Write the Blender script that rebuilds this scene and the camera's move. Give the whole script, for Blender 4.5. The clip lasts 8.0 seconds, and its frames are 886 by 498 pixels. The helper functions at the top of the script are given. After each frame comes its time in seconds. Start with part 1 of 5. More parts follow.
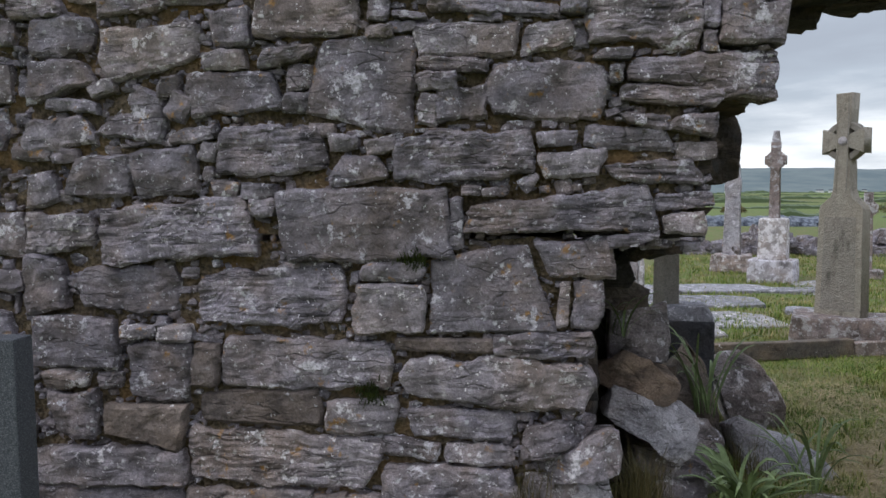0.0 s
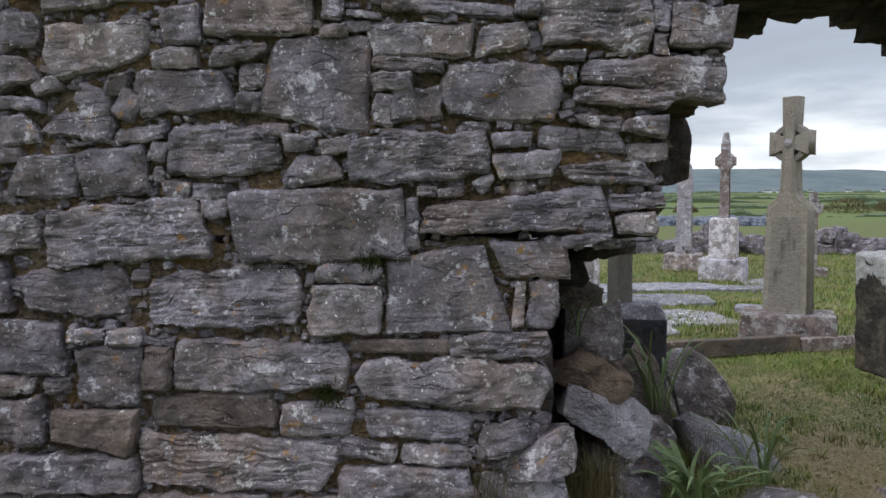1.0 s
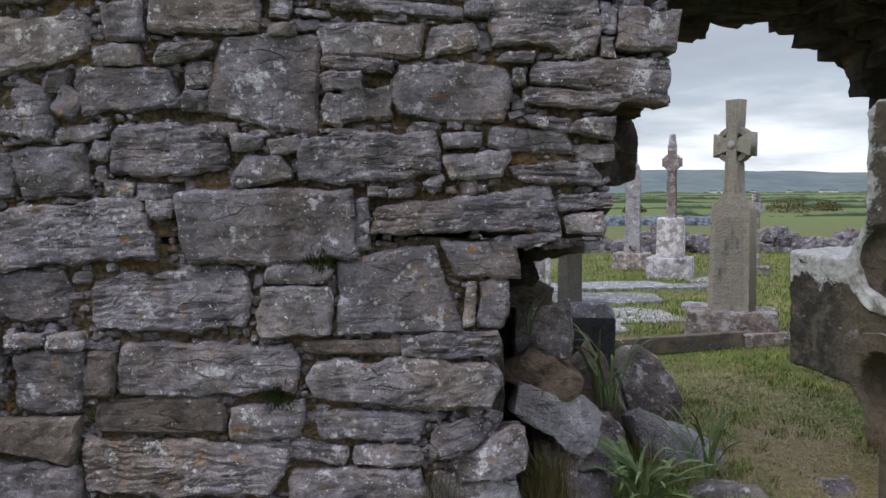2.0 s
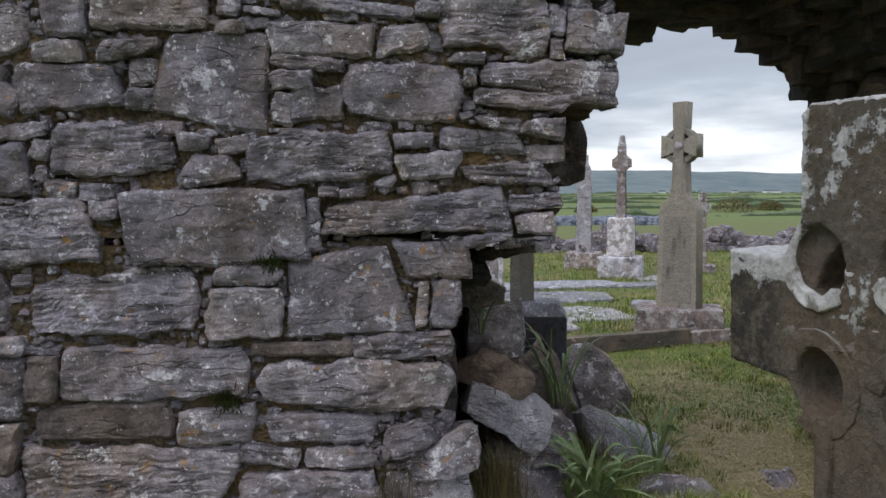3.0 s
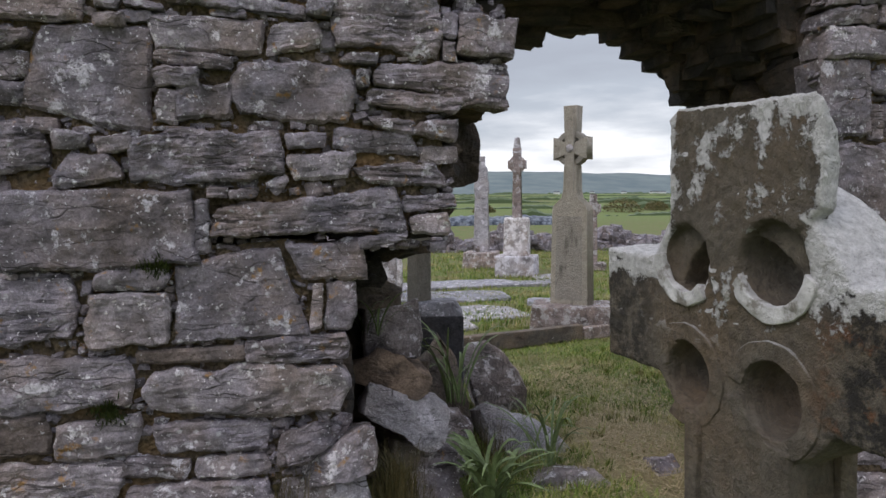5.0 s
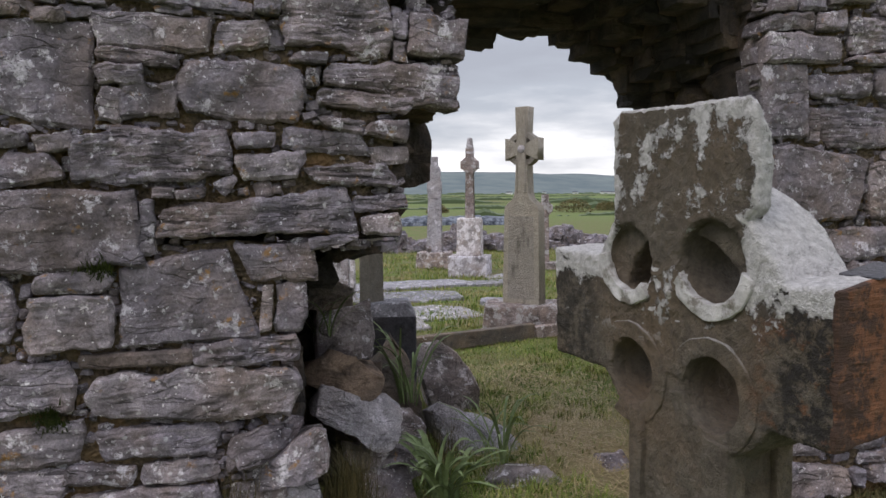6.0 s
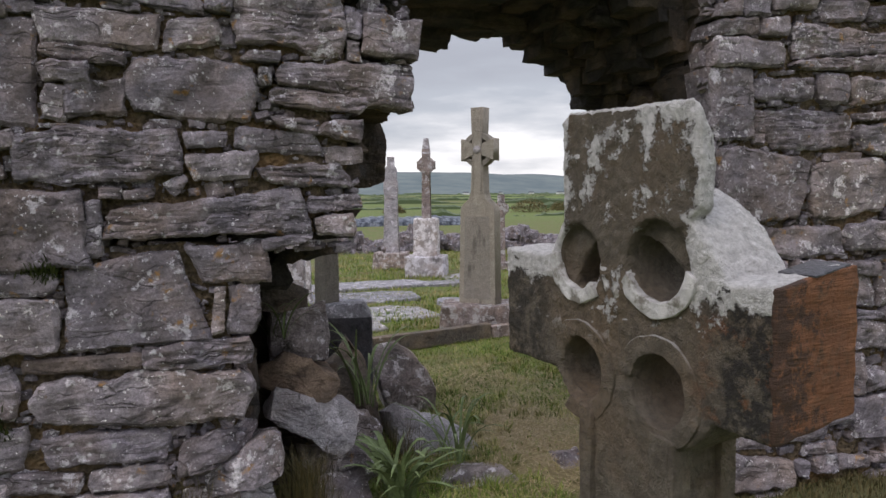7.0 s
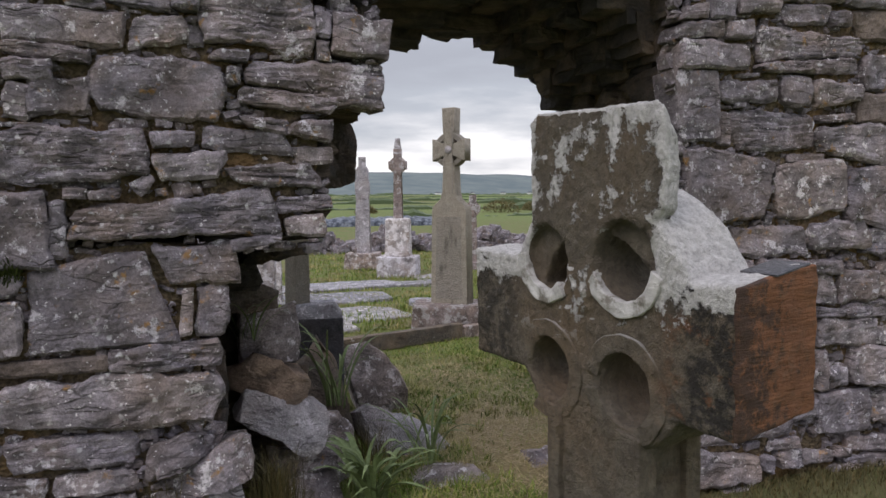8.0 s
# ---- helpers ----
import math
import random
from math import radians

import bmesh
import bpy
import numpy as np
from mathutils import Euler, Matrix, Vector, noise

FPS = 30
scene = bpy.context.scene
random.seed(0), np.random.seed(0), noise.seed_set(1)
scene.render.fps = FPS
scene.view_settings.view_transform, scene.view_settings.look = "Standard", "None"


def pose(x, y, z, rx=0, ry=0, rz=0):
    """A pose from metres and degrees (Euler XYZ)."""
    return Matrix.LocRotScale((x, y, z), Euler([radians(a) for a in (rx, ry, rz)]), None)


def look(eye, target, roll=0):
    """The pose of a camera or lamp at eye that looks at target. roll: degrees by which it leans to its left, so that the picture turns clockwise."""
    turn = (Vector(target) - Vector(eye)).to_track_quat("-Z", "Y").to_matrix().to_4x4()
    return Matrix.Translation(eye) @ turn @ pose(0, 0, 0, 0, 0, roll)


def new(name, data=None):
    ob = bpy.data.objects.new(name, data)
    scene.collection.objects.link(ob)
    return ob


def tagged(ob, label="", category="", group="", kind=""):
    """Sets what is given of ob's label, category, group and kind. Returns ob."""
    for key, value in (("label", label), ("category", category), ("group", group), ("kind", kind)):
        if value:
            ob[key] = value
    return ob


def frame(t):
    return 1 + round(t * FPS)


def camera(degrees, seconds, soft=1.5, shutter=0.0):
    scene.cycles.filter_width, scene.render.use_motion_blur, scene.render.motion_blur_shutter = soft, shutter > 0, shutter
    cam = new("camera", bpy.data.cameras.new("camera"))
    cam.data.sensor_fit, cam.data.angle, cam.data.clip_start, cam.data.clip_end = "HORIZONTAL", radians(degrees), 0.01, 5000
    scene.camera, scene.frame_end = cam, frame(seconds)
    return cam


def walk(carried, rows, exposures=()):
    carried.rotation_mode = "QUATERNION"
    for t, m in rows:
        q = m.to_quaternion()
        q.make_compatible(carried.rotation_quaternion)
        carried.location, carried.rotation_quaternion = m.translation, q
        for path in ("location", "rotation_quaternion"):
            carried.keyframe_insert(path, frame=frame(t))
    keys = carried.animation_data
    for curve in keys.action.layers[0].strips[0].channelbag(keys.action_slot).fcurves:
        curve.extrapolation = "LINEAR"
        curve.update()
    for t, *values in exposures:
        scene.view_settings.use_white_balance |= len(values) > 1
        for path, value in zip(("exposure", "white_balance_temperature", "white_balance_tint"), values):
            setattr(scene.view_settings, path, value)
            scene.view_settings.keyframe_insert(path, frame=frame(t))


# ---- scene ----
cam = camera(62.22, 8.0, soft=1.5)
PITCH, LEAN = -4.27, -0.34
# time, the lens's place, its heading: a slow pan on a short arm
PATH = ((0, -0.0000, 0.0000, 1.5500, 8.000),
        (0.5, 0.0021, 0.0004, 1.5507, 6.616),
        (1, 0.0081, 0.0010, 1.5520, 4.712),
        (1.5, 0.0135, -0.0001, 1.5518, 2.831),
        (3, 0.0264, -0.0014, 1.5514, -2.536),
        (3.5, 0.0329, -0.0013, 1.5519, -4.456),
        (4, 0.0374, -0.0023, 1.5518, -6.399),
        (4.5, 0.0432, -0.0037, 1.5520, -8.383),
        (6, 0.0572, -0.0087, 1.5524, -13.948),
        (6.5, 0.0620, -0.0104, 1.5525, -15.621),
        (7, 0.0654, -0.0126, 1.5527, -17.298),
        (7.5, 0.0689, -0.0139, 1.5530, -18.624),
        (8, 0.0705, -0.0154, 1.5533, -19.474))


def stand(x, y, z, yaw):
    return pose(x, y, z, 0, 0, yaw) @ pose(0, 0, 0, 90 + PITCH) @ pose(0, 0, 0, 0, 0, LEAN)


walk(cam, [(t, stand(*place)) for t, *place in PATH], exposures=((0, 0.18, 6200, 8.5), (4, 0.17, 6270, 9.5), (6, 0.17, 6520, 13.0), (8, 0.15, 6600, 13.5)))

# ---- world, sun, exposure ----
SUN_HEIGHT, SUN_TURN = 48.0, 250.0
world = bpy.data.worlds.new("overcast_sky")
scene.world = world
world.use_nodes = True
wn, wl = world.node_tree.nodes, world.node_tree.links
wn.clear()
w_out = wn.new("ShaderNodeOutputWorld")
sky = wn.new("ShaderNodeTexSky")
sky.sky_type, sky.sun_disc = "NISHITA", False
sky.sun_elevation, sky.sun_rotation = radians(SUN_HEIGHT), radians(SUN_TURN)
bg_sky, bg_cloud = wn.new("ShaderNodeBackground"), wn.new("ShaderNodeBackground")
bg_sky.inputs["Strength"].default_value = 0.08
bg_cloud.inputs["Strength"].default_value = 0.84
w_tc, w_sep = wn.new("ShaderNodeTexCoord"), wn.new("ShaderNodeSeparateXYZ")
w_map, w_noise = wn.new("ShaderNodeMapping"), wn.new("ShaderNodeTexNoise")
w_map.inputs["Scale"].default_value = (3.2, 3.2, 15.0)
w_map.inputs["Location"].default_value = (0.35, 0.1, 0.2)
w_noise.inputs["Scale"].default_value, w_noise.inputs["Detail"].default_value = 1.6, 7.0
w_noise.inputs["Roughness"].default_value = 0.52
w_high = wn.new("ShaderNodeMapRange")
w_high.inputs["From Min"].default_value, w_high.inputs["From Max"].default_value = 0.01, 0.16
w_add = wn.new("ShaderNodeMath")
w_add.operation = "MULTIPLY_ADD"
w_add.inputs[1].default_value, w_add.inputs[2].default_value = 1.5, -0.82
w_sum = wn.new("ShaderNodeMath")
w_ramp = wn.new("ShaderNodeValToRGB")
els = w_ramp.color_ramp.elements
els[0].position, els[0].color = 0.08, (1.36, 1.36, 1.38, 1)
els[1].position, els[1].color = 1.0, (0.52, 0.55, 0.62, 1)
e = els.new(0.42)
e.color = (0.80, 0.83, 0.89, 1)
e = els.new(0.62)
e.color = (0.60, 0.645, 0.72, 1)
w_mix = wn.new("ShaderNodeMixShader")
w_mix.inputs[0].default_value = 0.88
wl.new(w_tc.outputs["Generated"], w_map.inputs["Vector"])
wl.new(w_tc.outputs["Generated"], w_sep.inputs[0])
wl.new(w_map.outputs[0], w_noise.inputs["Vector"])
wl.new(w_sep.outputs["Z"], w_high.inputs["Value"])
wl.new(w_noise.outputs["Fac"], w_add.inputs[0])
wl.new(w_add.outputs[0], w_sum.inputs[0])
wl.new(w_high.outputs[0], w_sum.inputs[1])
wl.new(w_sum.outputs[0], w_ramp.inputs[0])
w_up = wn.new("ShaderNodeMapRange")      # an overcast sky grows brighter towards the zenith
w_up.inputs["From Min"].default_value, w_up.inputs["From Max"].default_value = 0.22, 0.75
w_up.inputs["To Min"].default_value, w_up.inputs["To Max"].default_value = 1.0, 2.6
w_scale = wn.new("ShaderNodeVectorMath")
w_scale.operation = "SCALE"
wl.new(w_sep.outputs["Z"], w_up.inputs["Value"])
wl.new(w_ramp.outputs[0], w_scale.inputs[0])
wl.new(w_up.outputs[0], w_scale.inputs["Scale"])
wl.new(w_scale.outputs[0], bg_cloud.inputs["Color"])
wl.new(sky.outputs[0], bg_sky.inputs["Color"])
wl.new(bg_sky.outputs[0], w_mix.inputs[1])
wl.new(bg_cloud.outputs[0], w_mix.inputs[2])
wl.new(w_mix.outputs[0], w_out.inputs["Surface"])

sun = new("sun", bpy.data.lights.new("sun", "SUN"))
sun.data.energy, sun.data.angle, sun.data.color = 1.0, radians(25), (1.0, 0.96, 0.9)
sun.matrix_world = look((-5.2, -3.6, 6.8), (0, 0, 0))


# ---- materials ----
def ramp(nt, source, stops):
    r = nt.nodes.new("ShaderNodeValToRGB")
    el = r.color_ramp.elements
    while len(el) < len(stops):
        el.new(0.5)
    for k, (p, c) in enumerate(stops):
        el[k].position = p
        el[k].color = (c, c, c, 1) if isinstance(c, (int, float)) else (*c, 1)
    nt.links.new(source, r.inputs[0])
    return r.outputs[0]


def tex(nt, vec, scale, detail=4.0, rough=0.55, kind="noise"):
    if kind == "noise":
        n = nt.nodes.new("ShaderNodeTexNoise")
        n.inputs["Detail"].default_value, n.inputs["Roughness"].default_value = detail, rough
        out = n.outputs["Fac"]
    else:
        n = nt.nodes.new("ShaderNodeTexVoronoi")
        out = n.outputs["Distance"]
    n.inputs["Scale"].default_value = scale
    nt.links.new(vec, n.inputs["Vector"])
    return out


def mix(nt, fac, a, b, how="MIX"):
    m = nt.nodes.new("ShaderNodeMix")
    m.data_type, m.blend_type = "RGBA", how
    for socket, v in ((m.inputs[0], fac), (m.inputs[6], a), (m.inputs[7], b)):
        if isinstance(v, (int, float)):
            socket.default_value = v
        elif isinstance(v, tuple):
            socket.default_value = (*v, 1)
        else:
            nt.links.new(v, socket)
    return m.outputs[2]


def math_node(nt, op, a, b):
    m = nt.nodes.new("ShaderNodeMath")
    m.operation = op
    for socket, v in ((m.inputs[0], a), (m.inputs[1], b)):
        if isinstance(v, (int, float)):
            socket.default_value = v
        else:
            nt.links.new(v, socket)
    return m.outputs[0]


def start(name, rough=0.9):
    m = bpy.data.materials.new(name)
    m.use_nodes = True
    nt = m.node_tree
    b = nt.nodes["Principled BSDF"]
    b.inputs["Roughness"].default_value = rough
    b.inputs["Specular IOR Level"].default_value = 0.25
    return m, nt, b


def coords(nt, scale=(1, 1, 1), shift=True, world_space=False):
    if world_space:
        v = nt.nodes.new("ShaderNodeNewGeometry").outputs["Position"]
    else:
        v = nt.nodes.new("ShaderNodeTexCoord").outputs["Object"]
    if shift:
        info = nt.nodes.new("ShaderNodeObjectInfo")
        a = nt.nodes.new("ShaderNodeVectorMath")
        a.operation = "MULTIPLY_ADD"
        nt.links.new(info.outputs["Random"], a.inputs[0])
        a.inputs[1].default_value = (37.0, 91.0, 53.0)
        nt.links.new(v, a.inputs[2])
        v = a.outputs[0]
    mp = nt.nodes.new("ShaderNodeMapping")
    mp.inputs["Scale"].default_value = scale
    nt.links.new(v, mp.inputs["Vector"])
    return v, mp.outputs[0]


def bump(nt, bsdf, parts, strength=0.6, distance=0.01):
    total = None
    for socket, k in parts:
        s = math_node(nt, "MULTIPLY", socket, k)
        total = s if total is None else math_node(nt, "ADD", total, s)
    n = nt.nodes.new("ShaderNodeBump")
    n.inputs["Strength"].default_value, n.inputs["Distance"].default_value = strength, distance
    nt.links.new(total, n.inputs["Height"])
    nt.links.new(n.outputs[0], bsdf.inputs["Normal"])


def stone_material(name, dark, light, lichen=(0.62, 0.61, 0.62), patches=0.585, specks=0.75, orange=0.0, brown=0.5,
                   layered=5.0, shift=True, world_space=False, dirt=0.5, cracks=0.6, grain=1.0):
    """Weathered stone: two greys, a brown stain, layered streaks, pale lichen patches and specks, some ochre lichen."""
    m, nt, b = start(name, 0.92)
    v, layers = coords(nt, (2.2, 2.2, layered * 2.2), shift, world_space)
    big, mid, fine = tex(nt, v, 3.5, 5), tex(nt, v, 17, 8, 0.68), tex(nt, v, 95, 4, 0.7)
    streak = tex(nt, layers, 2.4, 6, 0.62)
    col = mix(nt, ramp(nt, mid, ((0.3, 0), (0.7, 1))), dark, light)
    col = mix(nt, ramp(nt, big, ((0.42, 0), (0.66, brown))), col, (0.245, 0.178, 0.118))
    deep = layered >= 8
    col = mix(nt, 1.0, col, ramp(nt, streak, ((0.36, 0.30), (0.45, 1.08)) if deep else ((0.33, 0.48), (0.43, 1.0))), "MULTIPLY")
    col = mix(nt, 1.0, col, ramp(nt, fine, ((0.25, 0.6), (0.75, 1.35))), "MULTIPLY")
    pits = tex(nt, v, 42, 2, 0.5, "voronoi")
    # thin cracks along the bedding
    cr = nt.nodes.new("ShaderNodeTexVoronoi")
    cr.feature = "DISTANCE_TO_EDGE"
    cr.inputs["Scale"].default_value = 2.3
    wob = nt.nodes.new("ShaderNodeVectorMath")
    wob.operation = "MULTIPLY_ADD"
    wn_ = nt.nodes.new("ShaderNodeTexNoise")
    wn_.inputs["Scale"].default_value, wn_.inputs["Detail"].default_value = 9, 5
    nt.links.new(v, wn_.inputs["Vector"])
    nt.links.new(wn_.outputs["Color"], wob.inputs[0])
    wob.inputs[1].default_value = (0.15, 0.15, 0.45)
    bed = nt.nodes.new("ShaderNodeMapping")
    bed.inputs["Scale"].default_value = (0.9, 0.9, 7.0)
    nt.links.new(v, bed.inputs["Vector"])
    nt.links.new(bed.outputs[0], wob.inputs[2])
    nt.links.new(wob.outputs[0], cr.inputs["Vector"])
    crack = ramp(nt, cr.outputs["Distance"], ((0.0, cracks), (0.026, 0)))
    crack = math_node(nt, "MULTIPLY", crack, ramp(nt, tex(nt, v, 6, 3), ((0.45, 0), (0.60, 1))))
    col = mix(nt, crack, col, (0.03, 0.028, 0.027))
    grit = tex(nt, v, 240, 3, 0.75)
    col = mix(nt, 1.0, col, ramp(nt, grit, ((0.3, 1 - 0.28 * grain), (0.7, 1 + 0.28 * grain))), "MULTIPLY")
    col = mix(nt, ramp(nt, tex(nt, v, 7.5, 3), ((0.42, 0), (0.62, dirt))), col, (0.035, 0.033, 0.032))
    if orange:
        spot = tex(nt, v, 11, 6, 0.65)
        col = mix(nt, ramp(nt, spot, ((0.64 - 0.06 * orange, 0), (0.70, 0.8))), col, (0.34, 0.19, 0.05))
    patch = tex(nt, v, 9, 10, 0.72)
    where = math_node(nt, "MULTIPLY", ramp(nt, patch, ((patches, 0), (patches + 0.035, 1))), ramp(nt, fine, ((0.3, 0.2), (0.55, 1))))
    col = mix(nt, where, col, lichen)
    vor = nt.nodes.new("ShaderNodeTexVoronoi")
    vor.inputs["Scale"].default_value = 30
    warp = nt.nodes.new("ShaderNodeTexNoise")
    warp.inputs["Scale"].default_value, warp.inputs["Detail"].default_value = 55, 4
    nt.links.new(v, warp.inputs["Vector"])
    bent = nt.nodes.new("ShaderNodeVectorMath")
    bent.operation = "MULTIPLY_ADD"
    nt.links.new(warp.outputs["Color"], bent.inputs[0])
    bent.inputs[1].default_value = (0.035, 0.035, 0.035)
    nt.links.new(v, bent.inputs[2])
    nt.links.new(bent.outputs[0], vor.inputs["Vector"])
    some = math_node(nt, "GREATER_THAN", vor.outputs["Color"], 1.0 - 0.5 * specks)
    dots = math_node(nt, "MULTIPLY", ramp(nt, vor.outputs["Distance"], ((0.15, 1), (0.36, 0))), some)
    dots = math_node(nt, "MULTIPLY", dots, ramp(nt, tex(nt, v, 5, 3), ((0.42, 0.0), (0.62, 0.85))))
    col = mix(nt, dots, col, (0.66, 0.67, 0.66))
    tiny = nt.nodes.new("ShaderNodeTexVoronoi")
    tiny.inputs["Scale"].default_value = 78
    nt.links.new(bent.outputs[0], tiny.inputs["Vector"])
    few = math_node(nt, "GREATER_THAN", tiny.outputs["Color"], 1.0 - 0.28 * specks)
    col = mix(nt, math_node(nt, "MULTIPLY", ramp(nt, tiny.outputs["Distance"], ((0.22, 0.9), (0.36, 0))), few), col, (0.62, 0.62, 0.61))
    if shift:
        info = nt.nodes.new("ShaderNodeObjectInfo")
        col = mix(nt, 1.0, col, ramp(nt, info.outputs["Random"], ((0, (1.00, 0.96, 1.01)), (0.5, (1.26, 1.20, 1.28)), (1, (1.50, 1.41, 1.40)))), "MULTIPLY")
    nt.links.new(col, b.inputs["Base Color"])
    bump(nt, b, ((mid, 1.3), (fine, 0.5), (streak, 0.16 * layered), (pits, 0.25), (where, 0.12), (crack, -0.9), (grit, 0.3)), 1.0, 0.019)
    return m


LIMESTONE = stone_material("grey_limestone", (0.165, 0.154, 0.168), (0.365, 0.338, 0.360), orange=0.3)
SMOOTH = stone_material("flat_bedded_limestone", (0.189, 0.174, 0.188), (0.315, 0.291, 0.307), layered=3.0, patches=0.565, orange=0.3)
LAYERED = stone_material("layered_limestone", (0.150, 0.140, 0.156), (0.385, 0.357, 0.380), layered=8.0, patches=0.59, orange=0.2)
BROWN = stone_material("brown_stained_stone", (0.135, 0.112, 0.10), (0.25, 0.212, 0.185), brown=0.35, patches=0.64, specks=0.35, layered=3.0)
RUBBLE = stone_material("rubble_stone", (0.20, 0.182, 0.175), (0.40, 0.365, 0.36), patches=0.55, specks=0.3, layered=3.0, brown=0.35)
PALE = stone_material("pale_limestone", (0.31, 0.305, 0.31), (0.50, 0.492, 0.50), patches=0.57, specks=0.4, brown=0.3, layered=3.0, dirt=0.3)
SANDSTONE = stone_material("warm_brown_sandstone", (0.21, 0.155, 0.105), (0.38, 0.29, 0.20), brown=0.4, patches=0.66, specks=0.1, layered=3.0)
# the passage's shade is put into this stone's near-black colour
SHADED_INNER = stone_material("shaded_wall_core_stone", (0.026, 0.024, 0.022), (0.062, 0.057, 0.052), patches=0.72, specks=0.1, brown=0.5)
FAR_CROSS = stone_material("olive_grey_gravestone", (0.255, 0.242, 0.20), (0.315, 0.30, 0.25), patches=0.70, specks=0.05, brown=0.15, layered=0.3, dirt=0.12, cracks=0.0, grain=0.35)
WHITE_STONE = stone_material("lichen_whitened_stone", (0.30, 0.28, 0.275), (0.52, 0.50, 0.505), lichen=(0.62, 0.62, 0.63), patches=0.5, specks=0.2, brown=0.5, layered=0.6, dirt=0.35, cracks=0.0)
PLINTH = stone_material("stained_plinth_stone", (0.221, 0.185, 0.165), (0.410, 0.347, 0.323), lichen=(0.5, 0.49, 0.47), patches=0.53, brown=0.5, layered=0.4, cracks=0.0)
KERB = stone_material("dark_kerb_stone", (0.075, 0.068, 0.06), (0.14, 0.128, 0.112), patches=0.64, specks=0.1, layered=3, cracks=0.0)
SLATE = stone_material("dark_slate_monument", (0.055, 0.06, 0.068), (0.10, 0.105, 0.115), patches=0.7, specks=0.1, brown=0.1, layered=0.5, cracks=0.0)
PAVING = stone_material("grave_slab_stone", (0.17, 0.175, 0.185), (0.36, 0.365, 0.375), dirt=0.25, grain=0.4, patches=0.56, brown=0.2, layered=1, cracks=0.0)


def granite():
    m, nt, b = start("speckled_granite", 0.55)
    v, _ = coords(nt)
    f = tex(nt, v, 260, 2, 0.6)
    col = ramp(nt, f, ((0.35, (0.035, 0.037, 0.044)), (0.55, (0.08, 0.084, 0.097)), (0.72, (0.18, 0.184, 0.20))))
    nt.links.new(col, b.inputs["Base Color"])
    bump(nt, b, ((f, 1.0),), 0.2, 0.002)
    return m


def lichen_white():
    m, nt, b = start("white_crust", 0.95)
    v, _ = coords(nt, shift=False)
    f, g = tex(nt, v, 60, 8, 0.7), tex(nt, v, 8, 4)
    col = mix(nt, ramp(nt, f, ((0.3, 0), (0.65, 1))), (0.30, 0.285, 0.275), (0.60, 0.575, 0.565))
    col = mix(nt, ramp(nt, tex(nt, v, 26, 9, 0.7), ((0.5, 0), (0.58, 0.85))), col, (0.15, 0.13, 0.105))
    nt.links.new(col, b.inputs["Base Color"])
    bump(nt, b, ((f, 1.0), (tex(nt, v, 220, 3), 0.3)), 0.9, 0.006)
    return m


def rust_face():
    m, nt, b = start("rust_stained_broken_stone", 0.93)
    v, rows = coords(nt, (1.0, 1.0, 9.0), shift=False)
    sep = nt.nodes.new("ShaderNodeSeparateXYZ")
    nt.links.new(v, sep.inputs[0])
    f, g, r = tex(nt, v, 160, 6, 0.7), tex(nt, v, 18, 8, 0.7), tex(nt, rows, 30, 5, 0.65)
    col = mix(nt, ramp(nt, g, ((0.3, 0), (0.65, 1))), (0.135, 0.062, 0.036), (0.235, 0.105, 0.055))
    col = mix(nt, ramp(nt, tex(nt, v, 70, 6, 0.7), ((0.5, 0), (0.66, 0.6))), col, (0.10, 0.07, 0.05))
    near = ramp(nt, sep.outputs["Y"], ((0.0, 0.20), (0.03, 0.125), (0.065, 0.0)))
    spots = math_node(nt, "ADD", tex(nt, v, 62, 10, 0.78), math_node(nt, "SUBTRACT", near, 0.06))
    col = mix(nt, ramp(nt, spots, ((0.50, 0), (0.60, 0.8))), col, (0.040, 0.031, 0.028))
    col = mix(nt, 1.0, col, ramp(nt, r, ((0.35, 0.82), (0.6, 1.1))), "MULTIPLY")
    nt.links.new(col, b.inputs["Base Color"])
    bump(nt, b, ((r, 0.6), (f, 0.6), (g, 0.5)), 1.0, 0.008)
    return m


def earth(name, a, c, moss):
    m, nt, b = start(name, 1.0)
    v, _ = coords(nt, shift=False, world_space=True)
    f, g = tex(nt, v, 38, 8, 0.7), tex(nt, v, 5, 5)
    col = mix(nt, ramp(nt, f, ((0.3, 0), (0.68, 1))), a, c)
    col = mix(nt, ramp(nt, g, ((0.5, 0), (0.66, 0.8))), col, moss)
    nt.links.new(col, b.inputs["Base Color"])
    bump(nt, b, ((f, 1.0), (tex(nt, v, 48, 2, 0.5, "voronoi"), 0.9), (tex(nt, v, 130, 4), 0.4)), 1.0, 0.03)
    return m


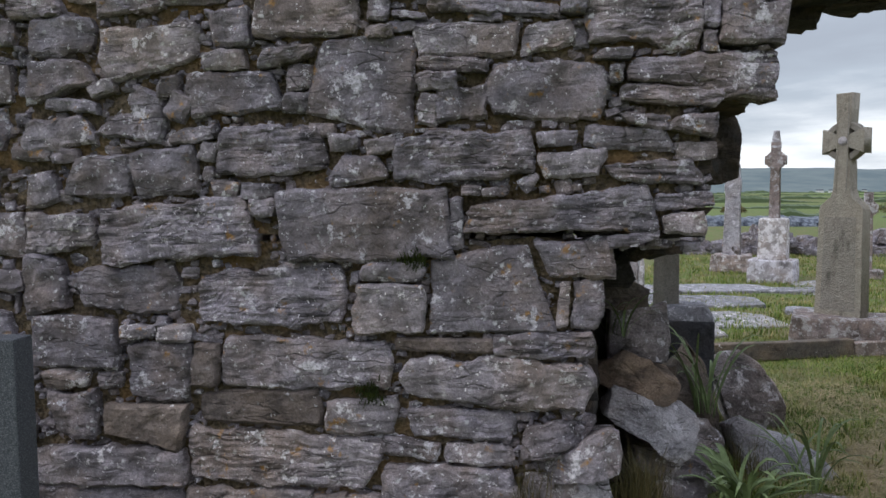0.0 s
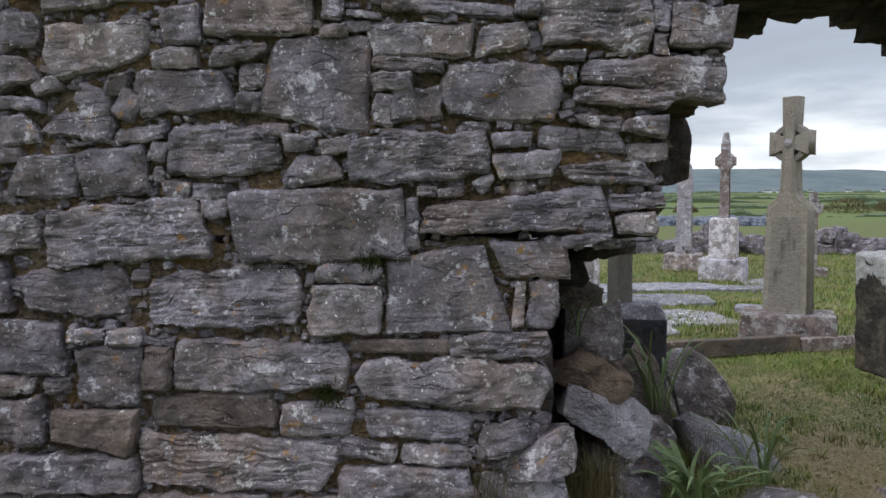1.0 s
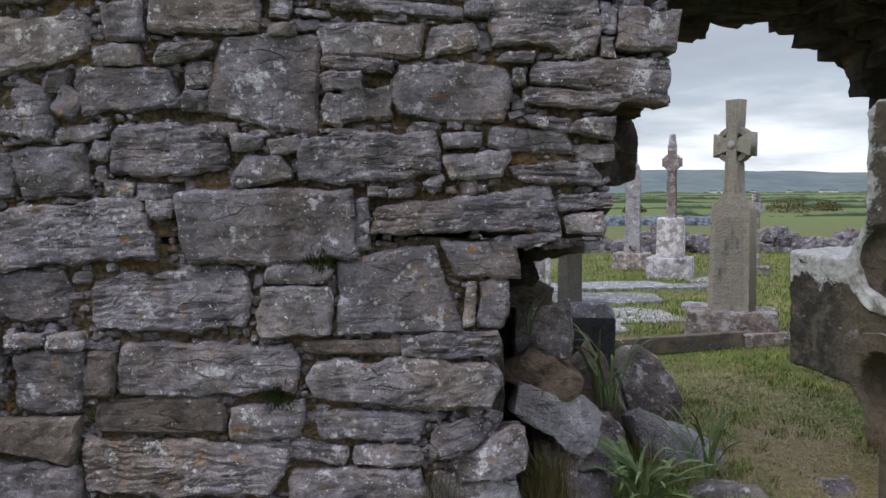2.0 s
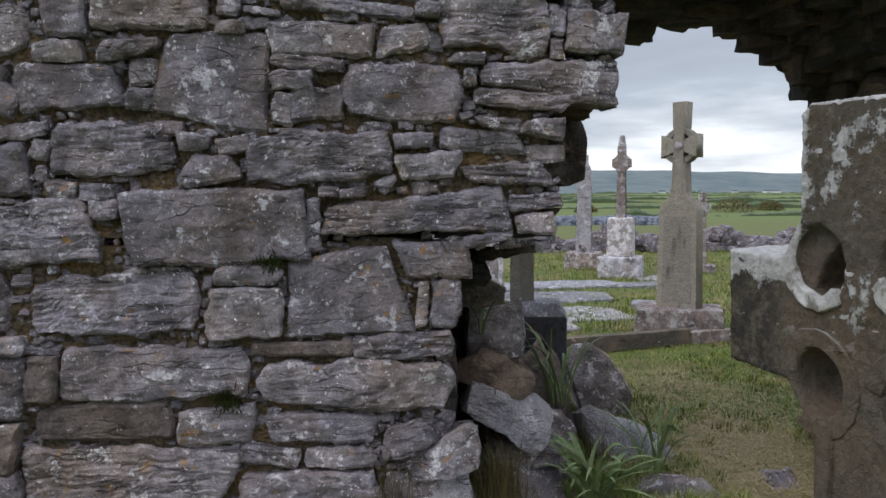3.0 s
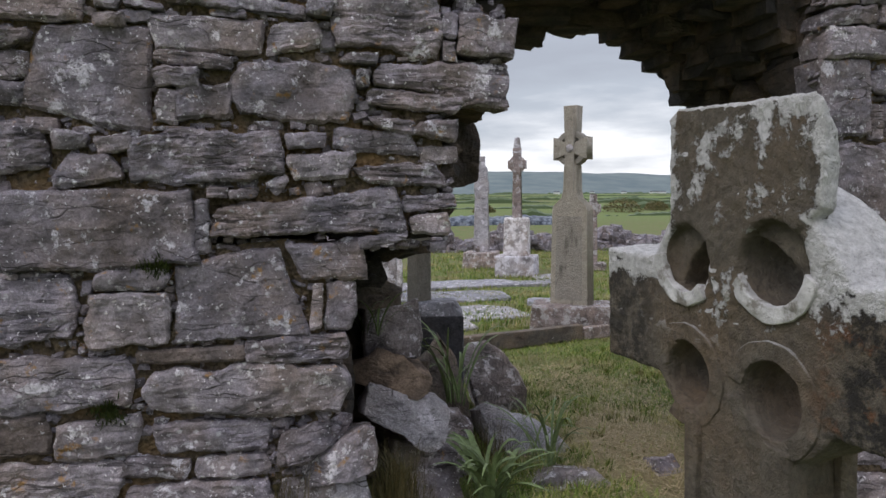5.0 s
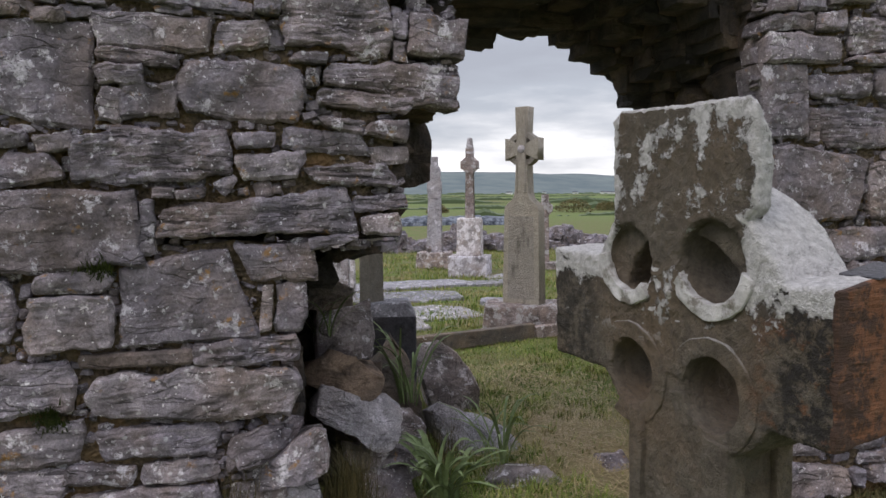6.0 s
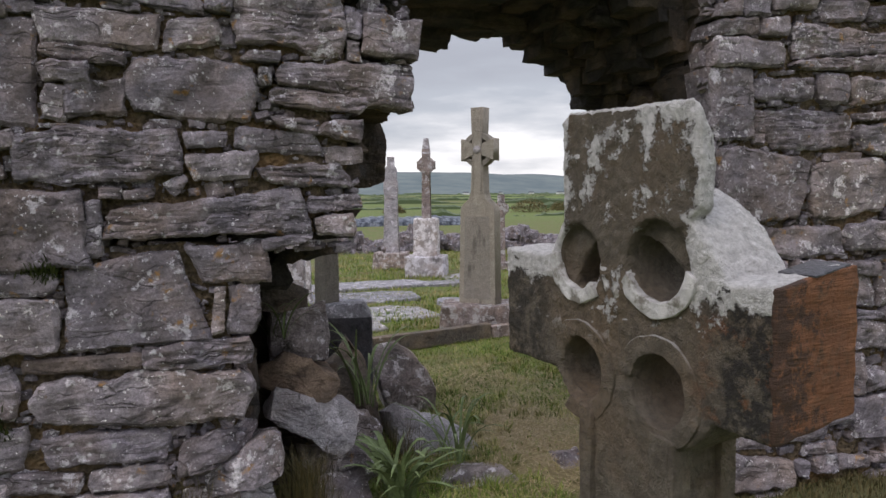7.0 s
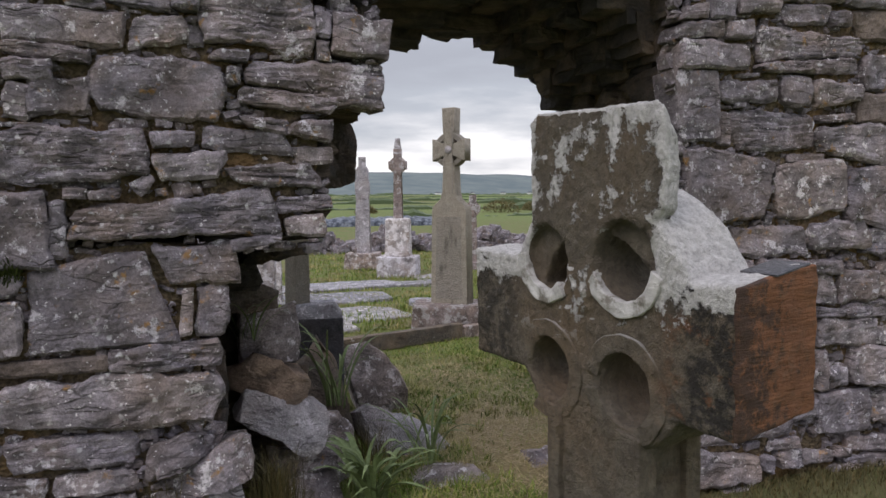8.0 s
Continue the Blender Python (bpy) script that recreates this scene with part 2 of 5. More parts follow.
def cross_material():
    """Old grey-brown stone: white lichen crust where rain falls and round the upper head, dark and rusty blotches on one arm."""
    m, nt, b = start("weathered_cross_stone", 0.94)
    v, _ = coords(nt, shift=False)
    big, mid, small, grain = tex(nt, v, 9, 5), tex(nt, v, 34, 9, 0.7), tex(nt, v, 120, 6, 0.7), tex(nt, v, 420, 3, 0.7)
    col = mix(nt, ramp(nt, mid, ((0.3, 0), (0.7, 1))), (0.098, 0.080, 0.063), (0.205, 0.173, 0.138))
    col = mix(nt, ramp(nt, big, ((0.45, 0), (0.7, 0.7))), col, (0.20, 0.135, 0.085))
    col = mix(nt, ramp(nt, small, ((0.45, 0), (0.62, 0.35))), col, (0.05, 0.045, 0.042))
    sep = nt.nodes.new("ShaderNodeSeparateXYZ")
    nt.links.new(v, sep.inputs[0])
    arm = ramp(nt, math_node(nt, "MULTIPLY", sep.outputs["X"], 1.0), ((0.085, 0), (0.135, 1)))
    left = ramp(nt, math_node(nt, "MULTIPLY", sep.outputs["X"], -1.0), ((0.12, 0), (0.15, 0.8)))
    blotch = ramp(nt, tex(nt, v, 38, 10, 0.75), ((0.43, 0), (0.52, 0.92)))
    col = mix(nt, math_node(nt, "MULTIPLY", blotch, math_node(nt, "MAXIMUM", arm, left)), col, (0.03, 0.027, 0.026))
    rusty = ramp(nt, tex(nt, v, 17, 8, 0.7), ((0.5, 0), (0.6, 0.85)))
    col = mix(nt, math_node(nt, "MULTIPLY", rusty, arm), col, (0.24, 0.10, 0.045))
    # the crust
    nrm = nt.nodes.new("ShaderNodeSeparateXYZ")
    nt.links.new(nt.nodes.new("ShaderNodeNewGeometry").outputs["Normal"], nrm.inputs[0])
    rain = ramp(nt, math_node(nt, "ADD", math_node(nt, "MULTIPLY", nrm.outputs["Z"], 0.5), 0.5), ((0.55, 0), (0.72, 1)))
    high = ramp(nt, math_node(nt, "ADD", sep.outputs["Z"], 0.5), ((0.42, 0), (0.50, 0.5), (0.60, 1)))
    side = ramp(nt, math_node(nt, "ABSOLUTE", sep.outputs["X"], 0.0), ((0.07, 0), (0.11, 1)))
    band = math_node(nt, "MULTIPLY", ramp(nt, math_node(nt, "ADD", sep.outputs["Z"], 0.5), ((0.462, 0), (0.484, 1))), side)
    want = math_node(nt, "ADD", math_node(nt, "MULTIPLY", rain, 0.45), math_node(nt, "MULTIPLY", high, 0.055))
    want = math_node(nt, "ADD", want, math_node(nt, "MULTIPLY", band, 0.17))
    patch = tex(nt, v, 17, 12, 0.70)
    crust = ramp(nt, math_node(nt, "ADD", patch, want), ((0.588, 0), (0.618, 1)))
    crust = math_node(nt, "MULTIPLY", crust, ramp(nt, math_node(nt, "ADD", sep.outputs["Z"], 0.5), ((0.41, 0), (0.455, 1))))
    for cx, cz, r in ((-0.073, -0.001, 0.0385), (0.047, 0.006, 0.0425)):      # none grows inside the sheltered openings
        dx, dz = math_node(nt, "SUBTRACT", sep.outputs["X"], cx), math_node(nt, "SUBTRACT", sep.outputs["Z"], cz)
        far = math_node(nt, "ADD", math_node(nt, "MULTIPLY", dx, dx), math_node(nt, "MULTIPLY", dz, dz))
        outside = math_node(nt, "MAXIMUM", math_node(nt, "GREATER_THAN", far, r * r), math_node(nt, "LESS_THAN", sep.outputs["Y"], 0.003))
        crust = math_node(nt, "MULTIPLY", crust, outside)
    white = mix(nt, ramp(nt, small, ((0.3, 0), (0.62, 1))), (0.38, 0.362, 0.355), (0.68, 0.652, 0.645))
    col = mix(nt, crust, col, white)
    nt.links.new(col, b.inputs["Base Color"])
    bump(nt, b, ((mid, 0.7), (small, 1.1), (grain, 0.8), (crust, 0.7), (tex(nt, v, 75, 2, 0.5, "voronoi"), 0.7)), 1.0, 0.008)
    return m


GRANITE, CRUST, RUST, CROSS = granite(), lichen_white(), rust_face(), cross_material()
MORTAR = earth("crumbling_earth_mortar", (0.045, 0.036, 0.028), (0.25, 0.185, 0.118), (0.25, 0.15, 0.065))


def ground_material():
    m, nt, b = start("grassy_ground", 1.0)
    v, _ = coords(nt, shift=False, world_space=True)
    near, mid, wide = tex(nt, v, 2.2, 8, 0.65), tex(nt, v, 14, 8, 0.7), tex(nt, v, 0.012, 4, 0.6)
    col = mix(nt, ramp(nt, mid, ((0.3, 0), (0.7, 1))), (0.062, 0.09, 0.022), (0.17, 0.205, 0.062))
    col = mix(nt, ramp(nt, near, ((0.42, 0), (0.58, 0.95))), col, (0.17, 0.135, 0.075))
    # the worn, strawy way through the doorway
    sep = nt.nodes.new("ShaderNodeSeparateXYZ")
    nt.links.new(v, sep.inputs[0])
    across = ramp(nt, math_node(nt, "ABSOLUTE", math_node(nt, "SUBTRACT", sep.outputs["X"], 1.95), 0.0), ((0.15, 1), (0.75, 0)))
    along = ramp(nt, math_node(nt, "MULTIPLY", sep.outputs["Y"], 0.1), ((0.1, 0), (0.25, 1), (0.43, 1), (0.58, 0)))
    worn_way = math_node(nt, "MULTIPLY", math_node(nt, "MULTIPLY", across, along), ramp(nt, mid, ((0.3, 0.5), (0.6, 1))))
    col = mix(nt, worn_way, col, mix(nt, ramp(nt, tex(nt, v, 60, 5, 0.7), ((0.35, 0), (0.65, 1))), (0.20, 0.125, 0.07), (0.46, 0.33, 0.20)))
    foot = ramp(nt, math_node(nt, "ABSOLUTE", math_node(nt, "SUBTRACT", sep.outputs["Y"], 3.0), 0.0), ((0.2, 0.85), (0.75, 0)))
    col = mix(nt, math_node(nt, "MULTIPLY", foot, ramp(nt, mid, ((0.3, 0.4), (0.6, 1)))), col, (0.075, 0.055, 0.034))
    col = mix(nt, ramp(nt, wide, ((0.42, 0), (0.5, 0.5), (0.56, 0.9))), col, (0.135, 0.185, 0.055))
    nt.links.new(col, b.inputs["Base Color"])
    bump(nt, b, ((mid, 1.0),), 0.8, 0.03)
    return m


def blade_material(name, stops, rough=0.7):
    m, nt, b = start(name, rough)
    g = nt.nodes.new("ShaderNodeNewGeometry")
    v, _ = coords(nt, shift=False, world_space=True)
    col = ramp(nt, g.outputs["Random Per Island"], stops)
    col = mix(nt, ramp(nt, tex(nt, v, 1.7, 5, 0.6), ((0.52, 0), (0.64, 0.8))), col, (0.36, 0.275, 0.135))
    col = mix(nt, 1.0, col, ramp(nt, tex(nt, v, 3.1, 4, 0.6), ((0.35, 0.72), (0.6, 1.35))), "MULTIPLY")
    nt.links.new(col, b.inputs["Base Color"])
    return m


GROUND = ground_material()
GRASS = blade_material("meadow_grass", ((0, (0.066, 0.112, 0.014)), (0.5, (0.135, 0.195, 0.030)), (0.84, (0.225, 0.245, 0.055)), (1, (0.42, 0.33, 0.16))))


def leaf_material(name, a, c):
    m, nt, b = start(name, 0.5)
    g = nt.nodes.new("ShaderNodeNewGeometry")
    v, _ = coords(nt, shift=False)
    col = mix(nt, g.outputs["Random Per Island"], a, c)
    col = mix(nt, 1.0, col, ramp(nt, tex(nt, v, 50, 4), ((0.3, 0.7), (0.7, 1.2))), "MULTIPLY")
    nt.links.new(col, b.inputs["Base Color"])
    return m


LEAF = leaf_material("strap_leaf", (0.085, 0.13, 0.045), (0.23, 0.285, 0.125))
DRY = leaf_material("dry_grass", (0.05, 0.05, 0.018), (0.16, 0.12, 0.05))
STRAW = leaf_material("cut_straw", (0.27, 0.195, 0.10), (0.50, 0.39, 0.22))
MOSS = leaf_material("wall_moss", (0.03, 0.045, 0.012), (0.07, 0.085, 0.02))
GORSE = leaf_material("gorse_leaf", (0.09, 0.085, 0.03), (0.17, 0.13, 0.05))
HEDGE = leaf_material("far_hedge", (0.055, 0.08, 0.035), (0.09, 0.12, 0.05))


def plain(name, a, c, scale, rough=0.85, low=0.35, high=0.65):
    m, nt, b = start(name, rough)
    v, _ = coords(nt, shift=False, world_space=True)
    f = tex(nt, v, scale, 6, 0.6)
    nt.links.new(mix(nt, ramp(nt, f, ((low, 0), (high, 1))), a, c), b.inputs["Base Color"])
    bump(nt, b, ((f, 1.0),), 0.4, 0.02)
    return m


# the hill's base colour includes the blue-grey of distance haze
HAZY_HILL = plain("haze_tinted_hill", (0.105, 0.135, 0.145), (0.165, 0.195, 0.19), 0.009)
TARP = plain("blue_grey_sheeting", (0.035, 0.042, 0.062), (0.19, 0.21, 0.25), 5.0, 0.5, 0.42, 0.62)
LIMEWASH = plain("limewashed_wall", (0.62, 0.62, 0.62), (0.75, 0.75, 0.74), 0.5)
ROOF = plain("slate_roof", (0.08, 0.085, 0.1), (0.12, 0.125, 0.14), 0.5)


# ---- building helpers ----
def mesh_object(name, verts, faces, material, parent=None, smooth=False):
    me = bpy.data.meshes.new(name)
    me.from_pydata(verts, [], faces)
    me.validate()
    me.materials.append(material)
    if smooth:
        me.polygons.foreach_set("use_smooth", [True] * len(me.polygons))
    ob = new(name, me)
    if parent:
        ob.parent = parent
    return ob


def part(name, bm, material, parent=None, label="", smooth=False):
    me = bpy.data.meshes.new(name)
    bmesh.ops.recalc_face_normals(bm, faces=bm.faces)
    bm.to_mesh(me)
    bm.free()
    me.materials.append(material)
    if smooth:
        me.polygons.foreach_set("use_smooth", [True] * len(me.polygons))
    ob = new(name, me)
    if parent:
        ob.parent = parent
    return tagged(ob, label) if label else ob


def empty(name, m, label, category, group="", kind=""):
    ob = new(name)
    ob.matrix_world = m
    ob.empty_display_size = 0.1
    return tagged(ob, label, category, group, kind)


def fbm(p, octaves=4):
    return noise.fractal(p, 0.6, 2.1, octaves)


def rock_arrays(w, d, h, seed, n=5, square=0.45, rough=0.12, cuts=3):
    """A broken stone: a cube of n x n faces a side, rounded, sliced by a few flat breaks and roughened."""
    rnd = random.Random(seed)
    index, verts, faces = {}, [], []
    planes = []
    for _ in range(cuts):
        v = Vector((rnd.uniform(-1, 1), rnd.uniform(-1, 1), rnd.uniform(-0.6, 1))).normalized()
        planes.append((v, rnd.uniform(0.72, 0.95)))
    off = Vector((rnd.uniform(0, 90), rnd.uniform(0, 90), rnd.uniform(0, 90)))

    def vert(c):
        if c in index:
            return index[c]
        p = Vector([2 * k / n - 1 for k in c])
        q = p.normalized() * 1.22
        p = p.lerp(q, square)
        for v, far in planes:
            over = p.dot(v) - far
            if over > 0:
                p = p - v * over
        p = p * (1 + rough * fbm(p * 1.3 + off, 3)) + Vector((0, 0, rough * 0.5 * noise.noise(p * 4 + off)))
        index[c] = len(verts)
        verts.append((p.x * w / 2, p.y * d / 2, p.z * h / 2))
        return index[c]
    for axis in range(3):
        for side in (0, n):
            for i in range(n):
                for j in range(n):
                    quad = []
                    for a, b in ((i, j), (i + 1, j), (i + 1, j + 1), (i, j + 1)):
                        c = [0, 0, 0]
                        c[axis], c[(axis + 1) % 3], c[(axis + 2) % 3] = side, a, b
                        quad.append(vert(tuple(c)))
                    faces.append(tuple(quad if side else quad[::-1]))
    return verts, faces


def rock(name, place, size, turn, seed, material, parent=None, n=8, square=0.35, rough=0.14, cuts=4, label="", category="", group=""):
    verts, faces = rock_arrays(*size, seed, n, square, rough, cuts)
    ob = mesh_object(name, verts, faces, material, parent)
    ob.matrix_basis = pose(*place, *turn)
    return tagged(ob, label, category, group) if label else ob


def many_rocks(name, rows, material, parent, label, n=3):
    """Loose small stones beyond counting, joined. Rows: place, size, turn, seed."""
    verts, faces = [], []
    for place, size, turn, seed in rows:
        vs, fs = rock_arrays(*size, seed, n, 0.3, 0.15, 2)
        m, k = pose(*place, *turn), len(verts)
        verts += [tuple(m @ Vector(v)) for v in vs]
        faces += [tuple(i + k for i in f) for f in fs]
    ob = mesh_object(name, verts, faces, material, parent)
    return tagged(ob, label, kind="stuff")


def box_bm(w, d, h, bevel=0.01, top=1.0, segments=2):
    """A block standing on its origin, its top scaled by top."""
    bm = bmesh.new()
    bmesh.ops.create_cube(bm, size=1)
    for v in bm.verts:
        k = top if v.co.z > 0 else 1.0
        v.co = Vector((v.co.x * w * k, v.co.y * d * k, (v.co.z + 0.5) * h))
    if bevel:
        bmesh.ops.bevel(bm, geom=bm.edges[:], offset=bevel, segments=segments, affect="EDGES", profile=0.6)
    return bm


def worn(bm, amount, scale, seed):
    off = Vector((seed * 7.3, seed * 3.1, seed * 5.7))
    for v in bm.verts:
        v.co += Vector((noise.noise(v.co * scale + off), noise.noise(v.co * scale + off * 2), noise.noise(v.co * scale + off * 3))) * amount
    return bm


def fine(bm, length):
    for _ in range(7):
        long = [e for e in bm.edges if e.calc_length() > length]
        if not long:
            break
        bmesh.ops.subdivide_edges(bm, edges=long, cuts=1, use_grid_fill=True)
    bmesh.ops.triangulate(bm, faces=[f for f in bm.faces if len(f.verts) > 4])
    return bm


# ---- the ground: one sheet to the horizon ----
def ground_height(x, y):
    r = math.hypot(x - 1.5, y - 5)
    z = 0.05 * noise.noise(Vector((x * 0.7, y * 0.7, 3))) + 0.02 * noise.noise(Vector((x * 2.6, y * 2.6, 8)))
    z *= min(1.0, max(0.0, (r - 0.0) / 3.0)) if r < 3 else 1.0
    if r > 25:
        z += min(1.0, (r - 25) / 200) * 1.2 * noise.noise(Vector((x * 0.006, y * 0.006, 1)))
    return z


def ground():
    steps = [math.copysign(abs(k / 70) ** 3.6, k) * 4500 + k * 0.16 for k in range(-70, 71)]
    verts = [(x + 1.5, y + 5, ground_height(x + 1.5, y + 5)) for y in steps for x in steps]
    n = len(steps)
    faces = [(j * n + i, j * n + i + 1, (j + 1) * n + i + 1, (j + 1) * n + i) for j in range(n - 1) for i in range(n - 1)]
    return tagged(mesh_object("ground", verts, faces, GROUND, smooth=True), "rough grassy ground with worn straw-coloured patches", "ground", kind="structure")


ground()

# ---- the ruined wall with its doorway ----
FACE, BACK = 3.0, 4.40
X0, X1, TOP = -3.7, 5.3, 3.3
GX, GZ = int((X1 - X0) * 100), int(TOP * 100)
covered = np.zeros((GX, GZ), bool)


def mark(x, z, w, h, grow=0.0):
    i0, i1 = int((x - w / 2 - grow - X0) * 100), int((x + w / 2 + grow - X0) * 100)
    j0, j1 = int((z - h / 2 - grow) * 100), int((z + h / 2 + grow) * 100)
    covered[max(i0, 0):max(i1, 0), max(j0, 0):max(j1, 0)] = True


def share(x, z, w, h):
    i0, i1 = max(int((x - w / 2 - X0) * 100), 0), max(int((x + w / 2 - X0) * 100), 0) + 1
    j0, j1 = max(int((z - h / 2) * 100), 0), max(int((z + h / 2) * 100), 0) + 1
    a = covered[i0:i1, j0:j1]
    return a.mean() if a.size else 1.0


def core(name, blocks, label):
    """The wall's rubble core: blocks of x0, x1, z0, z1, y0, y1 with a lumpy mortar face, set behind the facing stones."""
    verts, faces = [], []
    for x0, x1, z0, z1, y0, y1 in blocks:
        nx, ny, nz = (max(2, int(abs(b - a) / 0.045)) for a, b in ((x0, x1), (y0, y1), (z0, z1)))
        for axis, (na, nb) in ((0, (ny, nz)), (1, (nx, nz)), (2, (nx, ny))):
            for side in (0, 1):
                k = len(verts)
                for i in range(na + 1):
                    for j in range(nb + 1):
                        a, b = i / na, j / nb
                        f = {0: (side, a, b), 1: (a, side, b), 2: (a, b, side)}[axis]
                        p = Vector((x0 + (x1 - x0) * f[0], y0 + (y1 - y0) * f[1], z0 + (z1 - z0) * f[2]))
                        q = Vector((noise.noise(p * 9), noise.noise(p * 9 + Vector((9, 2, 5))), noise.noise(p * 9 + Vector((3, 7, 1)))))
                        p = p + q * 0.03 + Vector((0, 0.02 * noise.noise(p * 31), 0))
                        verts.append(tuple(p))
                for i in range(na):
                    for j in range(nb):
                        a = k + i * (nb + 1) + j
                        faces.append((a, a + 1, a + nb + 2, a + nb + 1))
    ob = mesh_object(name, verts, faces, MORTAR)
    return tagged(ob, label, "wall", kind="structure")


CORE_Y = FACE + 0.05
wall_1 = core("wall_1", ((X0, 0.60, 1.40, TOP - 0.06, CORE_Y, BACK - 0.05), (X0, 0.12, -0.1, 1.36, CORE_Y, BACK - 0.05)),
              "ruined random-rubble limestone wall with a broken jamb")
wall_2 = core("wall_2", ((2.46, X1, -0.1, TOP - 0.06, CORE_Y, BACK - 0.05),), "rubble limestone wall beside the doorway")
wall_3 = core("wall_3", ((0.58, 2.48, 2.78, TOP - 0.06, CORE_Y, BACK - 0.05),), "rubble masonry over the doorway")

count = [0]


def facing_stone(wall, x, z, w, h, turn=0.0, kind="n", depth=0.2, cell=0.014, proud=None, name="stone", quad=None):
    """One facing stone: a roughened front on a block, its edges rounded and chipped. kind: s layered, m flat, b brown, t narrow top."""
    count[0] += 1
    rnd = random.Random(count[0])
    off = Vector((rnd.uniform(0, 60), rnd.uniform(0, 60), rnd.uniform(0, 60)))
    w, h = w * 0.980, h * 0.962
    size = min(w, h)
    if "s" in kind and cell < 0.02:
        cell = 0.010
    nx, nz = max(5, min(64, round(w / cell))), max(5, min(30, round(h / cell)))
    layer = rnd.uniform(24, 38)
    curve = rnd.uniform(0.05, 0.24) if "m" not in kind else rnd.uniform(0.03, 0.12)
    lump = size * (0.17 if "m" not in kind else 0.10)
    if quad:
        curve, lump = curve * 0.9, lump * 0.85
    rim = min(size * 0.16, 0.017)
    relief = {"s": 0.017, "m": 0.010}.get("s" if "s" in kind else "m" if "m" in kind else "n", 0.018)
    if proud is None:
        proud = rnd.uniform(-0.012, 0.022)
    taper = 0.20 if "t" in kind else rnd.uniform(-0.06, 0.06)
    lean = rnd.uniform(-0.05, 0.05)
    verts, faces = [], []
    for j in range(nz + 1):
        for i in range(nx + 1):
            u, v = 2 * i / nx - 1, 2 * j / nz - 1
            a = u * math.sqrt(1 - curve * v * v)
            b = v * math.sqrt(1 - curve * u * u)
            if quad:
                (ax, az), (bx, bz), (cx, cz), (dx, dz) = quad
                e, f = (1.035 * a + 1) / 2, (1.06 * b + 1) / 2
                px = (dx * (1 - e) + cx * e) * (1 - f) + (ax * (1 - e) + bx * e) * f
                pz = (dz * (1 - e) + cz * e) * (1 - f) + (az * (1 - e) + bz * e) * f
            else:
                px, pz = a * w / 2 * (1 - taper * v) + lean * v * h, b * h / 2
            edge = 0.4 + 0.6 * max(abs(u), abs(v)) ** 3
            q = Vector((px * 0.9 / size + 0, pz * 0.9 / size, 0)) + off
            px += edge * lump * noise.noise(q * 1.6) + 0.30 * lump * noise.noise(q * 4.5) + 0.24 * lump * noise.noise(q * 11)
            pz += edge * lump * noise.noise(q * 1.6 + Vector((0, 0, 9))) + 0.30 * lump * noise.noise(q * 4.5 + Vector((0, 0, 9))) + 0.24 * lump * noise.noise(q * 11 + Vector((0, 0, 9)))
            inset = min((1 - abs(u)) * w / 2, (1 - abs(v)) * h / 2)
            y = rim * max(0.0, 1 - inset / rim) ** 2 if rim > 0 else 0.0
            p = Vector((px, pz, 0))
            y += relief * (1.3 * noise.noise(p * 7 + off) + 0.7 * noise.noise(p * 19 + off))
            if "m" not in kind:
                s = pz * layer + 1.5 * noise.noise(p * 4 + off) + 0.5 * noise.noise(p * 13 + off)
                step = s - math.floor(s)
                y += (0.016 if "s" in kind else 0.008) * (1 - step) * (0.5 + 0.9 * noise.noise(Vector((px * 5, math.floor(s) * 3.7, 1)) + off))
            else:
                y += relief * 0.5 * noise.noise(p * 45 + off)
            verts.append((px, y, pz))
    for j in range(nz):
        for i in range(nx):
            k = j * (nx + 1) + i
            faces.append((k, k + 1, k + nx + 2, k + nx + 1))
    ring = [i for i in range(nx)] + [j * (nx + 1) + nx for j in range(nz)] + [nz * (nx + 1) + i for i in range(nx, 0, -1)] + [j * (nx + 1) for j in range(nz, 0, -1)]
    k = len(verts)
    for r in ring:
        p = verts[r]
        verts.append((p[0] * 0.97, depth, p[2] * 0.95))
    m = len(ring)
    for i in range(m):
        faces.append((ring[(i + 1) % m], ring[i], k + i, k + (i + 1) % m))
    faces.append(tuple(k + i for i in range(m)))
    material = BROWN if "b" in kind else LAYERED if "s" in kind else SMOOTH if "m" in kind else LIMESTONE
    ob = mesh_object(name, verts, faces, material, wall)
    ob.matrix_basis = pose(x, FACE - proud, z, 0, -turn, 0)
    mark(x, z, w, h, -0.004)
    return ob


def quad_stone(wall, x0, z0, x1, z1, x2, z2, x3, z3, kind):
    """A facing stone by its corners: two above, then two below from right to left."""
    corners = ((x0, z0), (x1, z1), (x2, z2), (x3, z3))
    cx, cz = sum(c[0] for c in corners) / 4, sum(c[1] for c in corners) / 4
    w, h = (x1 - x0 + x2 - x3) / 2, (z0 - z3 + z1 - z2) / 2
    return facing_stone(wall, cx, cz, w, h, 0.0, kind, quad=[(x - cx, z - cz) for x, z in corners])


def left_stone(x, z, w, h, turn, kind):
    return facing_stone(wall_1, x, z, w, h, turn, kind)


def right_stone(x, z, w, h, turn, kind):
    return facing_stone(wall_2, x, z, w, h, turn, kind)


# the doorway stays free of facing stones
mark(1.61, 1.3, 1.44, 2.66)
mark(0.56, 0.65, 0.76, 1.32)
mark(0.82, 1.62, 0.33, 0.58)

